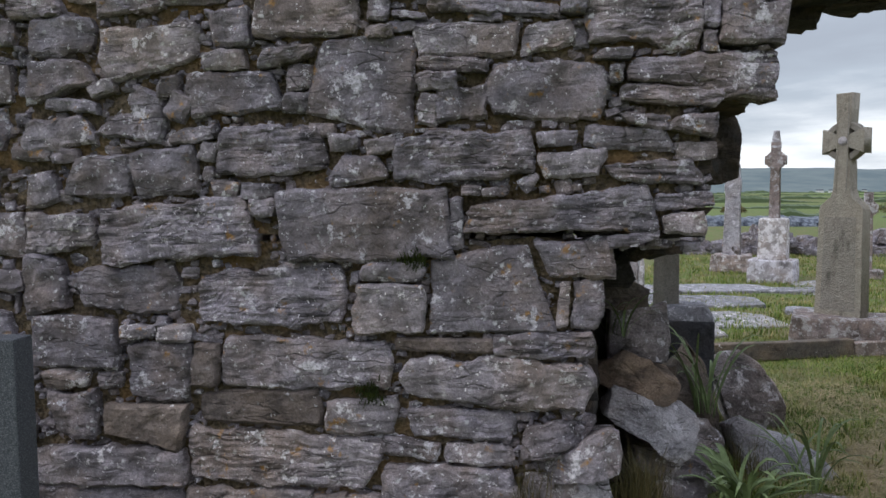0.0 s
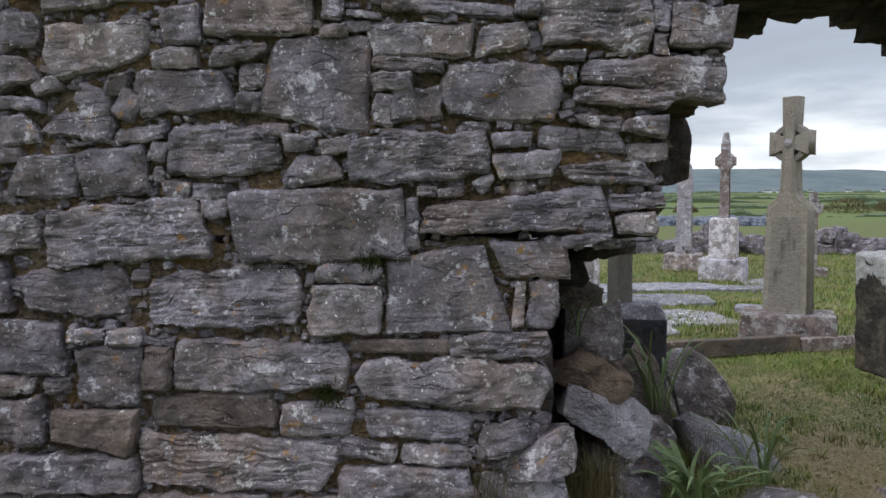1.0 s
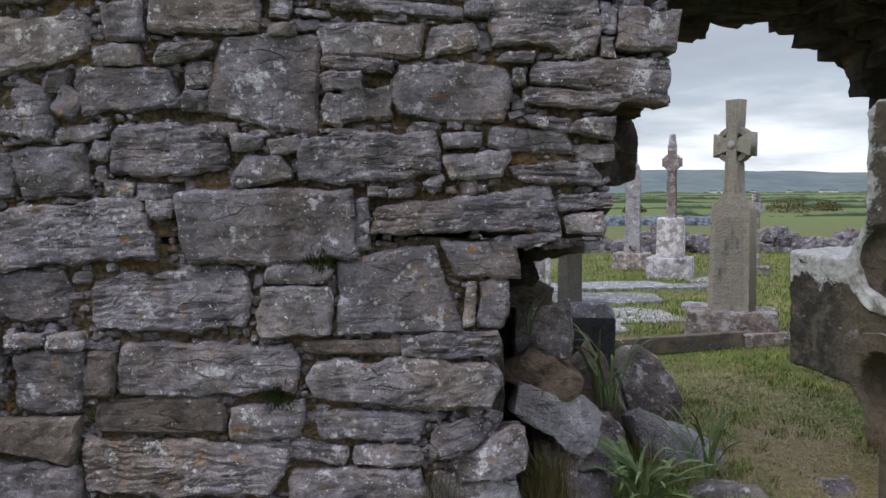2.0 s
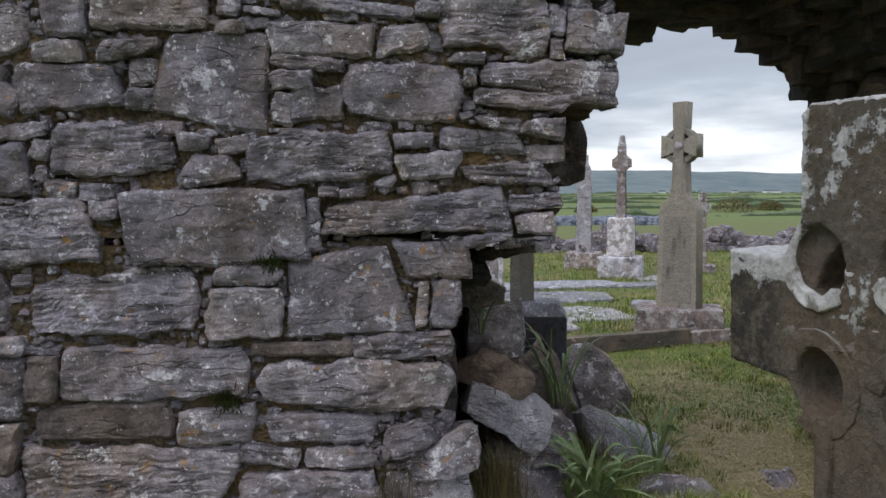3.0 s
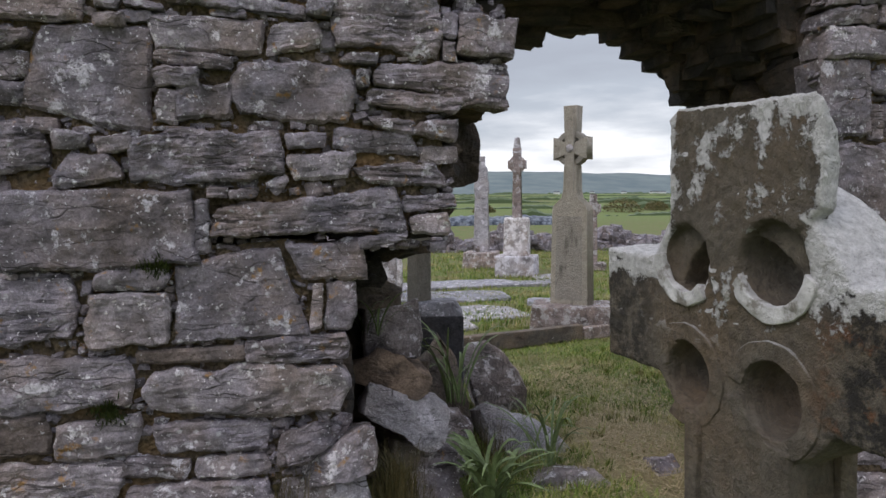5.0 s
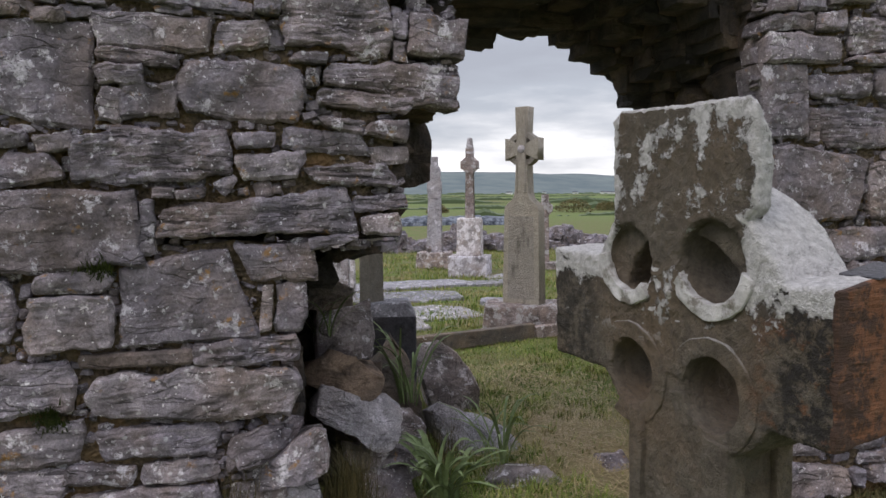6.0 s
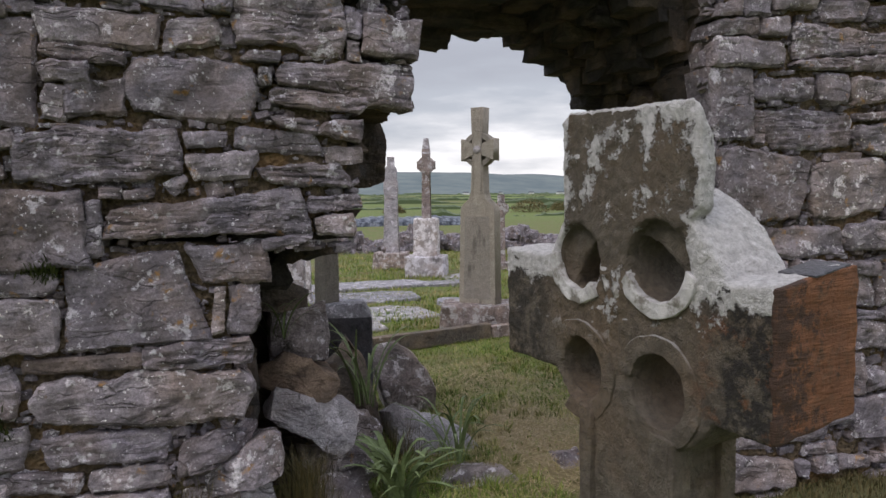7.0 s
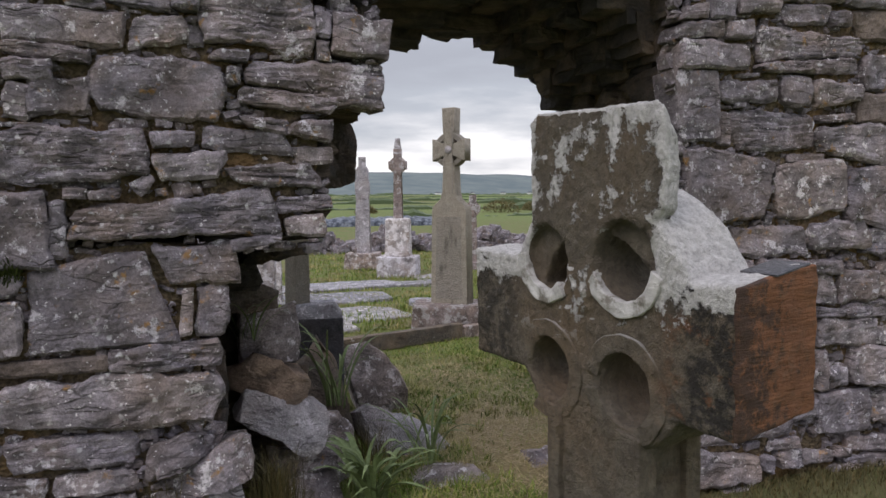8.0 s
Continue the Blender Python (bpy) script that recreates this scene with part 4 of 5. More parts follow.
# ---- inside the doorway: jamb, vault and reveal ----
# the darkest stones here hold the vault's and jamb's shade in their colour
def jamb_stones():
    rnd = random.Random(21)
    k = 0
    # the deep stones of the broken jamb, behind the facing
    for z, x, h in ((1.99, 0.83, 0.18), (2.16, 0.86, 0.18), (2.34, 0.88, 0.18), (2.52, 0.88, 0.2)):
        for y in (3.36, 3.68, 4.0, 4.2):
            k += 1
            rock("stone", (x - 0.23 + 0.02 * (y > 3.5), y, z), (0.48, 0.35, h), (rnd.uniform(-3, 3), rnd.uniform(-3, 3), rnd.uniform(-4, 4)), 300 + k, SHADED_INNER, wall_1, 7, 0.18, 0.1, 2)
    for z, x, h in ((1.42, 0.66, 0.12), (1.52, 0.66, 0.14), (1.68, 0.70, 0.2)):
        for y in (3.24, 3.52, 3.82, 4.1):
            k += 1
            rock("stone", (x - 0.27, y, z), (0.52, 0.32, h), (rnd.uniform(-4, 4), rnd.uniform(-4, 4), rnd.uniform(-6, 6)), 330 + k, SHADED_INNER, wall_1, 6, 0.2, 0.14, 3)
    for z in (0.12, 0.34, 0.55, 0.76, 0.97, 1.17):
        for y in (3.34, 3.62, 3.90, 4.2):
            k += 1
            rock("stone", (0.0 + rnd.uniform(-0.03, 0.03) - 0.03 * (y > 3.5), y, z), (0.42, 0.32, 0.23), (rnd.uniform(-4, 4), rnd.uniform(-4, 4), rnd.uniform(-8, 8)), 350 + k, SHADED_INNER, wall_1, 6, 0.2, 0.12, 3)
    # the reveal on the other side, of squarer stones
    z = 0.1
    while z < 2.6:
        h = rnd.uniform(0.12, 0.24)
        y = 3.10 + rnd.uniform(0, 0.12)
        while y < 4.32:
            d = rnd.uniform(0.2, 0.46)
            k += 1
            d = min(d, 4.40 - y)
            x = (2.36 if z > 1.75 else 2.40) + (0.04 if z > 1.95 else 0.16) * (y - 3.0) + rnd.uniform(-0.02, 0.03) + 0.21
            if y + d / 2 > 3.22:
                rock("stone", (x, y + d / 2, z + h / 2), (0.42, d, h * 1.02), (rnd.uniform(-3, 3), rnd.uniform(-3, 3), rnd.uniform(-3, 3)), 400 + k, SHADED_INNER, wall_2, 6, 0.12, 0.08, 2)
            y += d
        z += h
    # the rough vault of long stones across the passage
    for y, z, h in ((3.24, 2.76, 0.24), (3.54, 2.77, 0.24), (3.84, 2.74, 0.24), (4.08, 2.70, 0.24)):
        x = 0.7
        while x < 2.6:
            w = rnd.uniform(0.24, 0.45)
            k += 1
            rock("stone", (x + w / 2, y, z + rnd.uniform(-0.02, 0.02)), (w * 1.04, 0.34, h), (rnd.uniform(-4, 4), rnd.uniform(-3, 3), rnd.uniform(-5, 5)), 500 + k, SHADED_INNER, wall_3, 6, 0.14, 0.1, 2)
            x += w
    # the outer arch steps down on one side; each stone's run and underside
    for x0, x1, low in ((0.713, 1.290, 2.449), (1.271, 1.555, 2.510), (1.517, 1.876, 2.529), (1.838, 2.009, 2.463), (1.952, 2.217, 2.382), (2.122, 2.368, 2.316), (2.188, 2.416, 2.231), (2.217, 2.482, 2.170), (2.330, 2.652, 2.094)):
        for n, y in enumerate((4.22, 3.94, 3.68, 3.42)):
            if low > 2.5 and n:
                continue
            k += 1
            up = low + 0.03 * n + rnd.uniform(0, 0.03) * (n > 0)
            rock("stone", ((x0 + x1) / 2 + 0.03 * n + 0.06, y, up + 0.13), (x1 - x0 + 0.14, 0.34, 0.27), (rnd.uniform(-3, 3), rnd.uniform(-3, 3), rnd.uniform(-4, 4)), 560 + k, SHADED_INNER, wall_3, 8, 0.10, 0.1, 2)


jamb_stones()


def broken_stone(name, outline, y, depth, material, tilt=(0.0, 0.0), parent=None):
    """A broken stone: its outline in x and z with the front at y, the face tilted and split into flat breaks, the back rough."""
    rnd = random.Random(int(1000 * abs(outline[0][0]) + 7919 * depth + 31 * y))
    off = Vector((rnd.uniform(0, 90), rnd.uniform(0, 90), rnd.uniform(0, 90)))
    xs, zs = [p[0] for p in outline], [p[1] for p in outline]
    cx, cz = sum(xs) / len(xs), sum(zs) / len(zs)
    size, top = min(max(xs) - min(xs), max(zs) - min(zs)), max(zs) - cz
    edge = []
    for (x0, z0), (x1, z1) in zip(outline, outline[1:] + outline[:1]):
        n = max(2, round(math.hypot(x1 - x0, z1 - z0) / 0.012))
        edge += [(x0 + (x1 - x0) * k / n - cx, z0 + (z1 - z0) * k / n - cz) for k in range(n)]
    breaks = [(Vector((rnd.uniform(-1, 1), rnd.uniform(-1, 1), 0)).normalized(), rnd.uniform(0.05, 0.4) * size, rnd.uniform(0.2, 0.55)) for _ in range(5)]
    rings = [(0.9, 1.0), (0.97, 0.7), (1.0, 0.4), (1.0, 0.12), (0.985, 0.03), (0.95, 0.0), (0.88, 0.0), (0.78, 0.0), (0.66, 0.0), (0.54, 0.0), (0.42, 0.0), (0.30, 0.0), (0.18, 0.0), (0.07, 0.0)]
    verts, faces = [], []
    m = len(edge)
    for s, d in rings:
        for x, z in edge:
            p = Vector((x * s, z * s, d * depth))
            x1 = p.x + 0.012 * noise.noise(p * 14 + off) + 0.006 * noise.noise(p * 45 + off)
            z1 = p.y + 0.012 * noise.noise(p * 14 - off) + 0.006 * noise.noise(p * 45 - off)
            if z1 > 0:
                z1 -= 0.27 * d * depth * z1 / top
            yy = d * depth + (tilt[0] * x1 + tilt[1] * (z1 - top)) * (1 - d)
            if d < 0.2:
                for v, far, steep in breaks:
                    yy += max(0.0, v.x * x1 + v.y * z1 - far) * steep
                yy += 0.016 * noise.noise(p * 9 + off) + 0.010 * noise.noise(p * 28 + off) + 0.005 * noise.noise(p * 70 + off)
            else:
                yy += 0.03 * noise.noise(p * 9 + off)
            verts.append((x1, yy, z1))
    for r in range(len(rings) - 1):
        for i in range(m):
            a, b = r * m + i, r * m + (i + 1) % m
            faces.append((a, b, b + m, a + m))
    faces += [tuple(range(m - 1, -1, -1)), tuple((len(rings) - 1) * m + i for i in range(m))]
    ob = mesh_object(name, verts, faces, material, parent)
    ob.matrix_basis = pose(cx, y, cz)
    return ob


def fallen_stones():
    def one(outline, y, depth, material, label, tilt):
        tagged(broken_stone("fallen_stone", outline, y, depth, material, tilt, None), label, "stone", "stones fallen from the jamb")
    one(((-0.097, 0.534), (-0.064, 0.587), (0.047, 0.610), (0.164, 0.628), (0.219, 0.584), (0.186, 0.540), (0.045, 0.467), (-0.048, 0.458)), 3.00, 0.40, LIMESTONE, 'rounded grey limestone block low in the broken jamb', (0.1, 0.25))
    one(((-0.016, 0.427), (0.073, 0.470), (0.174, 0.543), (0.262, 0.587), (0.309, 0.560), (0.327, 0.462), (0.307, 0.383), (0.020, 0.348)), 3.00, 0.42, SMOOTH, 'grey limestone block with ochre lichen in the broken jamb', (0, 0.15))
    one(((-0.028, 0.309), (0.137, 0.337), (0.261, 0.349), (0.291, 0.248), (0.277, 0.076), (-0.031, 0.100)), 3.02, 0.40, PALE, 'pale grey limestone block at the foot of the jamb', (0, 0.3))
    one(((0.274, 0.482), (0.325, 0.628), (0.412, 0.605), (0.633, 0.525), (0.740, 0.455), (0.722, 0.344), (0.658, 0.266), (0.578, 0.283), (0.490, 0.372), (0.394, 0.409)), 3.55, 0.42, PALE, 'pale tilted limestone slab leaning on the pile', (0.25, 0.3))
    one(((0.231, 0.657), (0.386, 0.770), (0.513, 0.733), (0.575, 0.661), (0.656, 0.617), (0.631, 0.554), (0.573, 0.523), (0.453, 0.562), (0.257, 0.584)), 3.68, 0.36, SANDSTONE, 'brown angular stone lying on the pile', (0.1, 0.6))
    one(((0.439, 0.274), (0.667, 0.286), (0.794, 0.223), (0.782, 0.192), (0.607, 0.152), (0.451, 0.180)), 3.60, 0.36, LIMESTONE, 'grey stone under the tilted slab', (0, 0.3))
    one(((0.502, 0.138), (0.578, 0.167), (0.774, 0.148), (0.796, 0.016), (0.799, -0.223), (0.482, -0.179)), 3.56, 0.40, LIMESTONE, 'grey stone at the foot of the pile', (0, 0.5))
    one(((0.705, 0.363), (0.865, 0.342), (0.949, 0.223), (0.955, 0.084), (0.892, -0.241), (0.696, -0.217)), 4.00, 0.30, RUBBLE, 'brownish stone half hidden by leaves', (0.5, 0.5))
    one(((1.107, 0.411), (1.185, 0.479), (1.284, 0.501), (1.391, 0.433), (1.483, 0.312), (1.546, 0.166), (1.584, -0.062), (1.548, -0.215), (1.269, -0.188), (1.173, 0.130), (1.122, 0.296)), 5.00, 0.34, RUBBLE, 'upright angular stone leaning beyond the doorway', (-0.1, 0.3))
    one(((1.055, 0.232), (1.116, 0.270), (1.332, 0.180), (1.491, 0.115), (1.585, 0.012), (1.566, -0.096), (1.528, -0.254), (1.310, -0.429), (1.147, -0.318), (1.095, -0.026)), 4.28, 0.46, PALE, 'pale grey limestone boulder sloping to the grass', (-0.1, 0.7))
    one(((1.103, -0.076), (1.201, 0.048), (1.315, 0.097), (1.536, 0.080), (1.629, -0.000), (1.663, -0.144), (1.637, -0.366), (1.117, -0.295)), 3.62, 0.42, RUBBLE, 'low lichen-spotted stone in the threshold', (0, 0.9))
    one(((1.866, -0.055), (1.927, 0.082), (2.040, 0.090), (2.107, -0.115), (2.090, -0.230), (1.874, -0.187)), 3.66, 0.22, LIMESTONE, 'small dark stone in the grass by the cross', (0, 0.5))
    one(((1.757, -0.053), (1.812, -0.021), (1.860, -0.065), (1.840, -0.108), (1.778, -0.107)), 3.62, 0.10, PALE, 'small pale loose stone on the worn grass', (0, 0.5))
    one(((1.661, -0.068), (1.704, -0.018), (1.761, -0.038), (1.761, -0.092), (1.697, -0.099)), 3.86, 0.10, RUBBLE, 'small grey loose stone on the worn grass', (0, 0.5))
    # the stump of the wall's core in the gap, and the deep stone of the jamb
    # the near-black ones have the gap's shade painted into their colour
    broken_stone("stone", ((0.211, 1.345), (0.420, 1.305), (0.386, 1.225), (0.422, 1.138), (0.384, 1.099), (0.206, 1.106)), 3.50, 0.50, SHADED_INNER, (0.0, 0.1), parent=wall_1)
    broken_stone("stone", ((0.10, 0.30), (0.42, 0.30), (0.42, 1.00), (0.30, 1.16), (0.10, 1.20)), 4.16, 0.36, SHADED_INNER, (0.0, 0.1), parent=wall_1)
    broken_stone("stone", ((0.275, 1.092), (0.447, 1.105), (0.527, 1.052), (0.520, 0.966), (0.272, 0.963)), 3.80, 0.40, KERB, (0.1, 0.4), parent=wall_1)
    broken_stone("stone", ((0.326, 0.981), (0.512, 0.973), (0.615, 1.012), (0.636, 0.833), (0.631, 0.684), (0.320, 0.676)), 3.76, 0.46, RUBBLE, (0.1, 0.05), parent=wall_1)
    broken_stone("stone", ((0.070, 0.643), (0.457, 0.632), (0.705, 0.630), (0.716, 0.245), (0.634, 0.124), (0.058, 0.183)), 3.98, 0.46, SHADED_INNER, (0, 0), parent=wall_1)
    broken_stone("stone", ((0.061, 0.325), (0.566, 0.278), (0.879, 0.184), (0.873, -0.402), (0.046, -0.288)), 3.92, 0.50, SHADED_INNER, (0, 0), parent=wall_1)
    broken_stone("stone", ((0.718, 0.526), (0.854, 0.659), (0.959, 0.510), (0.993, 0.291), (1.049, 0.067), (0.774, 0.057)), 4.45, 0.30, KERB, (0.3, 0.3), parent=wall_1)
    broken_stone("stone", ((0.531, 1.904), (0.862, 1.927), (0.875, 1.857), (0.864, 1.614), (0.770, 1.584), (0.526, 1.593)), 3.46, 0.50, SHADED_INNER, (0.0, 0.0), parent=wall_1)
    broken_stone("stone", ((0.349, 1.315), (0.501, 1.332), (0.616, 1.309), (0.602, 1.278), (0.474, 1.282), (0.398, 1.238), (0.298, 1.246)), 3.30, 0.50, SHADED_INNER, (0.0, 0.3), parent=wall_1)


fallen_stones()


# ---- the near cross ----
def outline_mesh(name, splines, y0, y1, bevel, material, parent, label=""):
    """A flat outline in x and z, with holes, given the thickness y0 to y1 and rounded edges."""
    cu = bpy.data.curves.new(name, "CURVE")
    cu.dimensions, cu.fill_mode = "2D", "BOTH"
    cu.extrude, cu.bevel_depth, cu.bevel_resolution, cu.offset = (y1 - y0) / 2 - bevel, bevel, 2, -bevel
    for pts in splines:
        sp = cu.splines.new("POLY")
        sp.points.add(len(pts) - 1)
        for p, (x, z) in zip(sp.points, pts):
            p.co = (x, z, 0, 1)
        sp.use_cyclic_u = True
    ob = bpy.data.objects.new(name, cu)
    scene.collection.objects.link(ob)
    me = bpy.data.meshes.new_from_object(ob.evaluated_get(bpy.context.evaluated_depsgraph_get()))
    bpy.data.objects.remove(ob)
    me.transform(Matrix.Translation((0, (y0 + y1) / 2, 0)) @ Matrix.Rotation(radians(90), 4, "X"))
    bm = bmesh.new()
    bm.from_mesh(me)
    bpy.data.meshes.remove(me)
    bmesh.ops.remove_doubles(bm, verts=bm.verts, dist=0.0003)
    return part(name, bm, material, parent, label)


def circle(x, z, r, n=40, a0=0.0, a1=360.0):
    return [(x + r * math.cos(radians(a0 + (a1 - a0) * k / n)), z + r * math.sin(radians(a0 + (a1 - a0) * k / n))) for k in range(n + (abs(a1 - a0) < 359))]


def wheel_outline(cz, r, head, top, arm_l, arm_r, z_hi, z_lo, shaft, foot, shaft_foot):
    """The silhouette of a wheel cross, anticlockwise from the foot."""
    def on(half):
        return math.sqrt(r * r - half * half)
    def angle(x, z):
        return math.degrees(math.atan2(z - cz, x))
    hi, lo = math.sqrt(r * r - (z_hi - cz) ** 2), math.sqrt(r * r - (z_lo - cz) ** 2)
    pts = [(-shaft_foot, foot), (shaft_foot, foot)]
    pts += circle(0, cz, r, 10, angle(shaft, cz - on(shaft)), angle(lo, z_lo))
    pts += [(arm_r, z_lo), (arm_r, z_hi)]
    pts += circle(0, cz, r, 10, angle(hi, z_hi), angle(head, cz + on(head)))
    pts += [(head, top), (-head, top)]
    pts += circle(0, cz, r, 10, angle(-head, cz + on(head)), angle(-hi, z_hi))
    pts += [(-arm_l, z_hi), (-arm_l, z_lo)]
    pts += circle(0, cz, r, 10, angle(-lo, z_lo) % 360, angle(-shaft, cz - on(shaft)) % 360)
    return pts


def near_cross():
    base = empty("celtic_cross", pose(0.646, 0.947, 1.446, 2.3, 1.3, -79.35) @ Matrix.Scale(1.45, 4), "weathered grey wheel-headed gravestone cross with white lichen crust", "cross")
    cz, r, t = -0.058, 0.141, 0.085
    spots = ((-0.073, -0.001), (0.047, 0.006), (-0.072, -0.126), (0.048, -0.121))

    def flare(ob):
        """The broken arm is thicker and longer towards its back."""
        bm = bmesh.new()
        bm.from_mesh(ob.data)
        for v in bm.verts:
            if v.co.x > 0.15 and v.co.y > 0.04:
                v.co += Vector((0.004, 0.018, 0.012))
        bm.to_mesh(ob.data)
        bm.free()

    def roughen(ob, length, amount, scale):
        bm = bmesh.new()
        bm.from_mesh(ob.data)
        bmesh.ops.triangulate(bm, faces=bm.faces)
        fine(bm, length)
        worn(bm, amount, scale, 3)
        bm.to_mesh(ob.data)
        bm.free()

    def fused(obs, voxel):
        """Melts overlapping pieces of one stone into one worn mesh."""
        bm = bmesh.new()
        for ob in obs:
            bm.from_mesh(ob.data)
            bpy.data.objects.remove(ob)
        me = bpy.data.meshes.new("body")
        bm.to_mesh(me)
        bm.free()
        ob = bpy.data.objects.new("body", me)
        scene.collection.objects.link(ob)
        mod = ob.modifiers.new("melt", "REMESH")
        mod.mode, mod.voxel_size = "VOXEL", voxel
        out = bpy.data.meshes.new_from_object(ob.evaluated_get(bpy.context.evaluated_depsgraph_get()))
        bpy.data.objects.remove(ob)
        bm = bmesh.new()
        bm.from_mesh(out)
        bpy.data.meshes.remove(out)
        bmesh.ops.smooth_vert(bm, verts=bm.verts, factor=0.5, use_axis_x=True, use_axis_y=True, use_axis_z=True)
        worn(bm, 0.0014, 34, 3)
        worn(bm, 0.0012, 120, 5)
        worn(bm, 0.0007, 330, 7)
        return part("body", bm, CROSS, base, smooth=True)

    outline = wheel_outline(cz, r, 0.02, cz + r + 0.001, 0.222, 0.178, 0.0, -0.136, 0.066, -0.45, 0.072)
    wheel = outline_mesh("wheel", [outline] + [circle(x, z, rad, 32)[::-1] for (x, z), rad in zip(spots, (0.036, 0.040, 0.035, 0.037))], 0.0, t, 0.004, CROSS, base)
    flare(wheel)
    head = outline_mesh("head", [[(-0.096, 0.040)] + circle(-0.073, -0.001, 0.0385, 12, 128, -12) + [(-0.02, -0.05), (0.0, -0.05)] + circle(0.047, 0.006, 0.0425, 12, 192, 52) + [(0.095, 0.055), (0.102, 0.062), (0.104, 0.10), (0.102, 0.152), (0.094, 0.160), (-0.084, 0.161), (-0.097, 0.150)]], -0.003, 0.018, 0.003, CROSS, base)
    bm = bmesh.new()
    bm.from_mesh(head.data)
    for v in bm.verts:
        if v.co.z > 0.13 and v.co.y > 0.008:
            v.co.z -= 0.026
    bm.to_mesh(head.data)
    bm.free()
    # the wheel's ring passes behind the two upper hollows
    arcs = [outline_mesh("arc", [circle(0, cz, 0.137, 16, a0, a1) + circle(0, cz, inner, 16, a1, a0)], 0.012, t - 0.003, 0.002, CROSS, base)
            for a0, a1, inner in ((4, 90, 0.090), (90, 176, 0.096))]
    body = fused([wheel, head] + arcs, 0.0025)
    outline_mesh("shaft", [[(-0.080, -0.92), (0.080, -0.92), (0.071, -0.447), (-0.071, -0.447)]], 0.0, t, 0.004, CROSS, base)
    for k, (x, z) in enumerate(spots):
        if k < 2:       # the upper mouldings survive only as crescents under the openings
            r1 = (0.049, 0.054)[k]
            a0, a1 = ((178, 312), (206, 350))[k]
            ring = circle(x, z, r1, 30, a0, a1) + circle(x, z + 0.004, (0.037, 0.041)[k], 30, a1, a0)
            rim = outline_mesh("moulding", [ring], -0.0045, 0.006, 0.0012, CRUST, body, "lichen-whitened crescent moulding")
            roughen(rim, 0.006, 0.0024, 75)
        else:
            a0, a1 = ((-118, 118), (-170, 170))[k - 2]      # worn away on the outer side
            ring = circle(x, z, 0.057, 40, a0, a1) + circle(x, z, 0.0375, 40, a1, a0)
            rim = outline_mesh("moulding", [ring], -0.0022, 0.006, 0.0012, CROSS, body)
            roughen(rim, 0.008, 0.0016, 60)
        rim.data.polygons.foreach_set("use_smooth", [True] * len(rim.data.polygons))
    boss = bmesh.new()
    bmesh.ops.create_uvsphere(boss, u_segments=20, v_segments=12, radius=0.010)
    bmesh.ops.transform(boss, matrix=Matrix.Translation((-0.008, 0.001, -0.03)) @ Matrix.Diagonal((1, 0.5, 1, 1)), verts=boss.verts)
    part("boss", worn(boss, 0.006, 90, 2), CRUST, body, smooth=True)
    # the broken arm end, bare and rust stained
    bm = box_bm(0.008, t - 0.004, 0.135, 0.003)
    bmesh.ops.transform(bm, matrix=Matrix.Translation((0.1775, t / 2, -0.1357)), verts=bm.verts)
    end = part("broken_end", bm, RUST, body, "rust-stained broken end of the arm")
    flare(end)
    roughen(end, 0.008, 0.002, 60)
    # a slip of slate bedded on the arm's top
    bm = box_bm(0.036, 0.05, 0.002, 0.0006)
    slip = part("slate_slip", bm, SLATE, body, "slip of slate bedded on the arm")
    slip.matrix_basis = pose(0.166, 0.068, 0.0072, 6.5, 0, 3)
    # sunk panel and edge mouldings of the shaft
    for x0, x1 in ((-0.066, -0.048), (0.044, 0.068)):
        rim = outline_mesh("edge_moulding", [[(x0, -0.90), (x1, -0.90), (x1, -0.166), (x0, -0.162)]], -0.008, 0.004, 0.002, CROSS, body)
        roughen(rim, 0.03, 0.0018, 50)
    for y0, y1, tall in ((-0.006, 0.020, 0.735), (t - 0.024, t - 0.002, 0.78)):       # the narrow side has a sunk panel between two fillets
        bm = box_bm(0.009, y1 - y0, tall, 0.002)
        bmesh.ops.transform(bm, matrix=Matrix.Translation((0.0700, (y0 + y1) / 2, -0.90)), verts=bm.verts)
        part("fillet", worn(fine(bm, 0.03), 0.0015, 40, 2), CROSS, body)
    pb = box_bm(0.30, 0.22, 0.12, 0.015, 0.92)
    bmesh.ops.transform(pb, matrix=Matrix.Translation((0, t / 2, -1.02)), verts=pb.verts)
    part("plinth", worn(fine(pb, 0.05), 0.008, 9, 3), CROSS, base)
    return base


near_cross()


# ---- the granite headstone at the edge of the wall ----
def granite_headstone():
    base = empty("headstone", pose(-1.975, 2.15, -0.02, 0, 0, 4), "dark speckled granite headstone with a sawn top", "headstone")
    part("slab", box_bm(0.55, 0.10, 1.11, 0.006), GRANITE, base)
    part("foot", box_bm(0.75, 0.28, 0.14, 0.012), GRANITE, base)


granite_headstone()


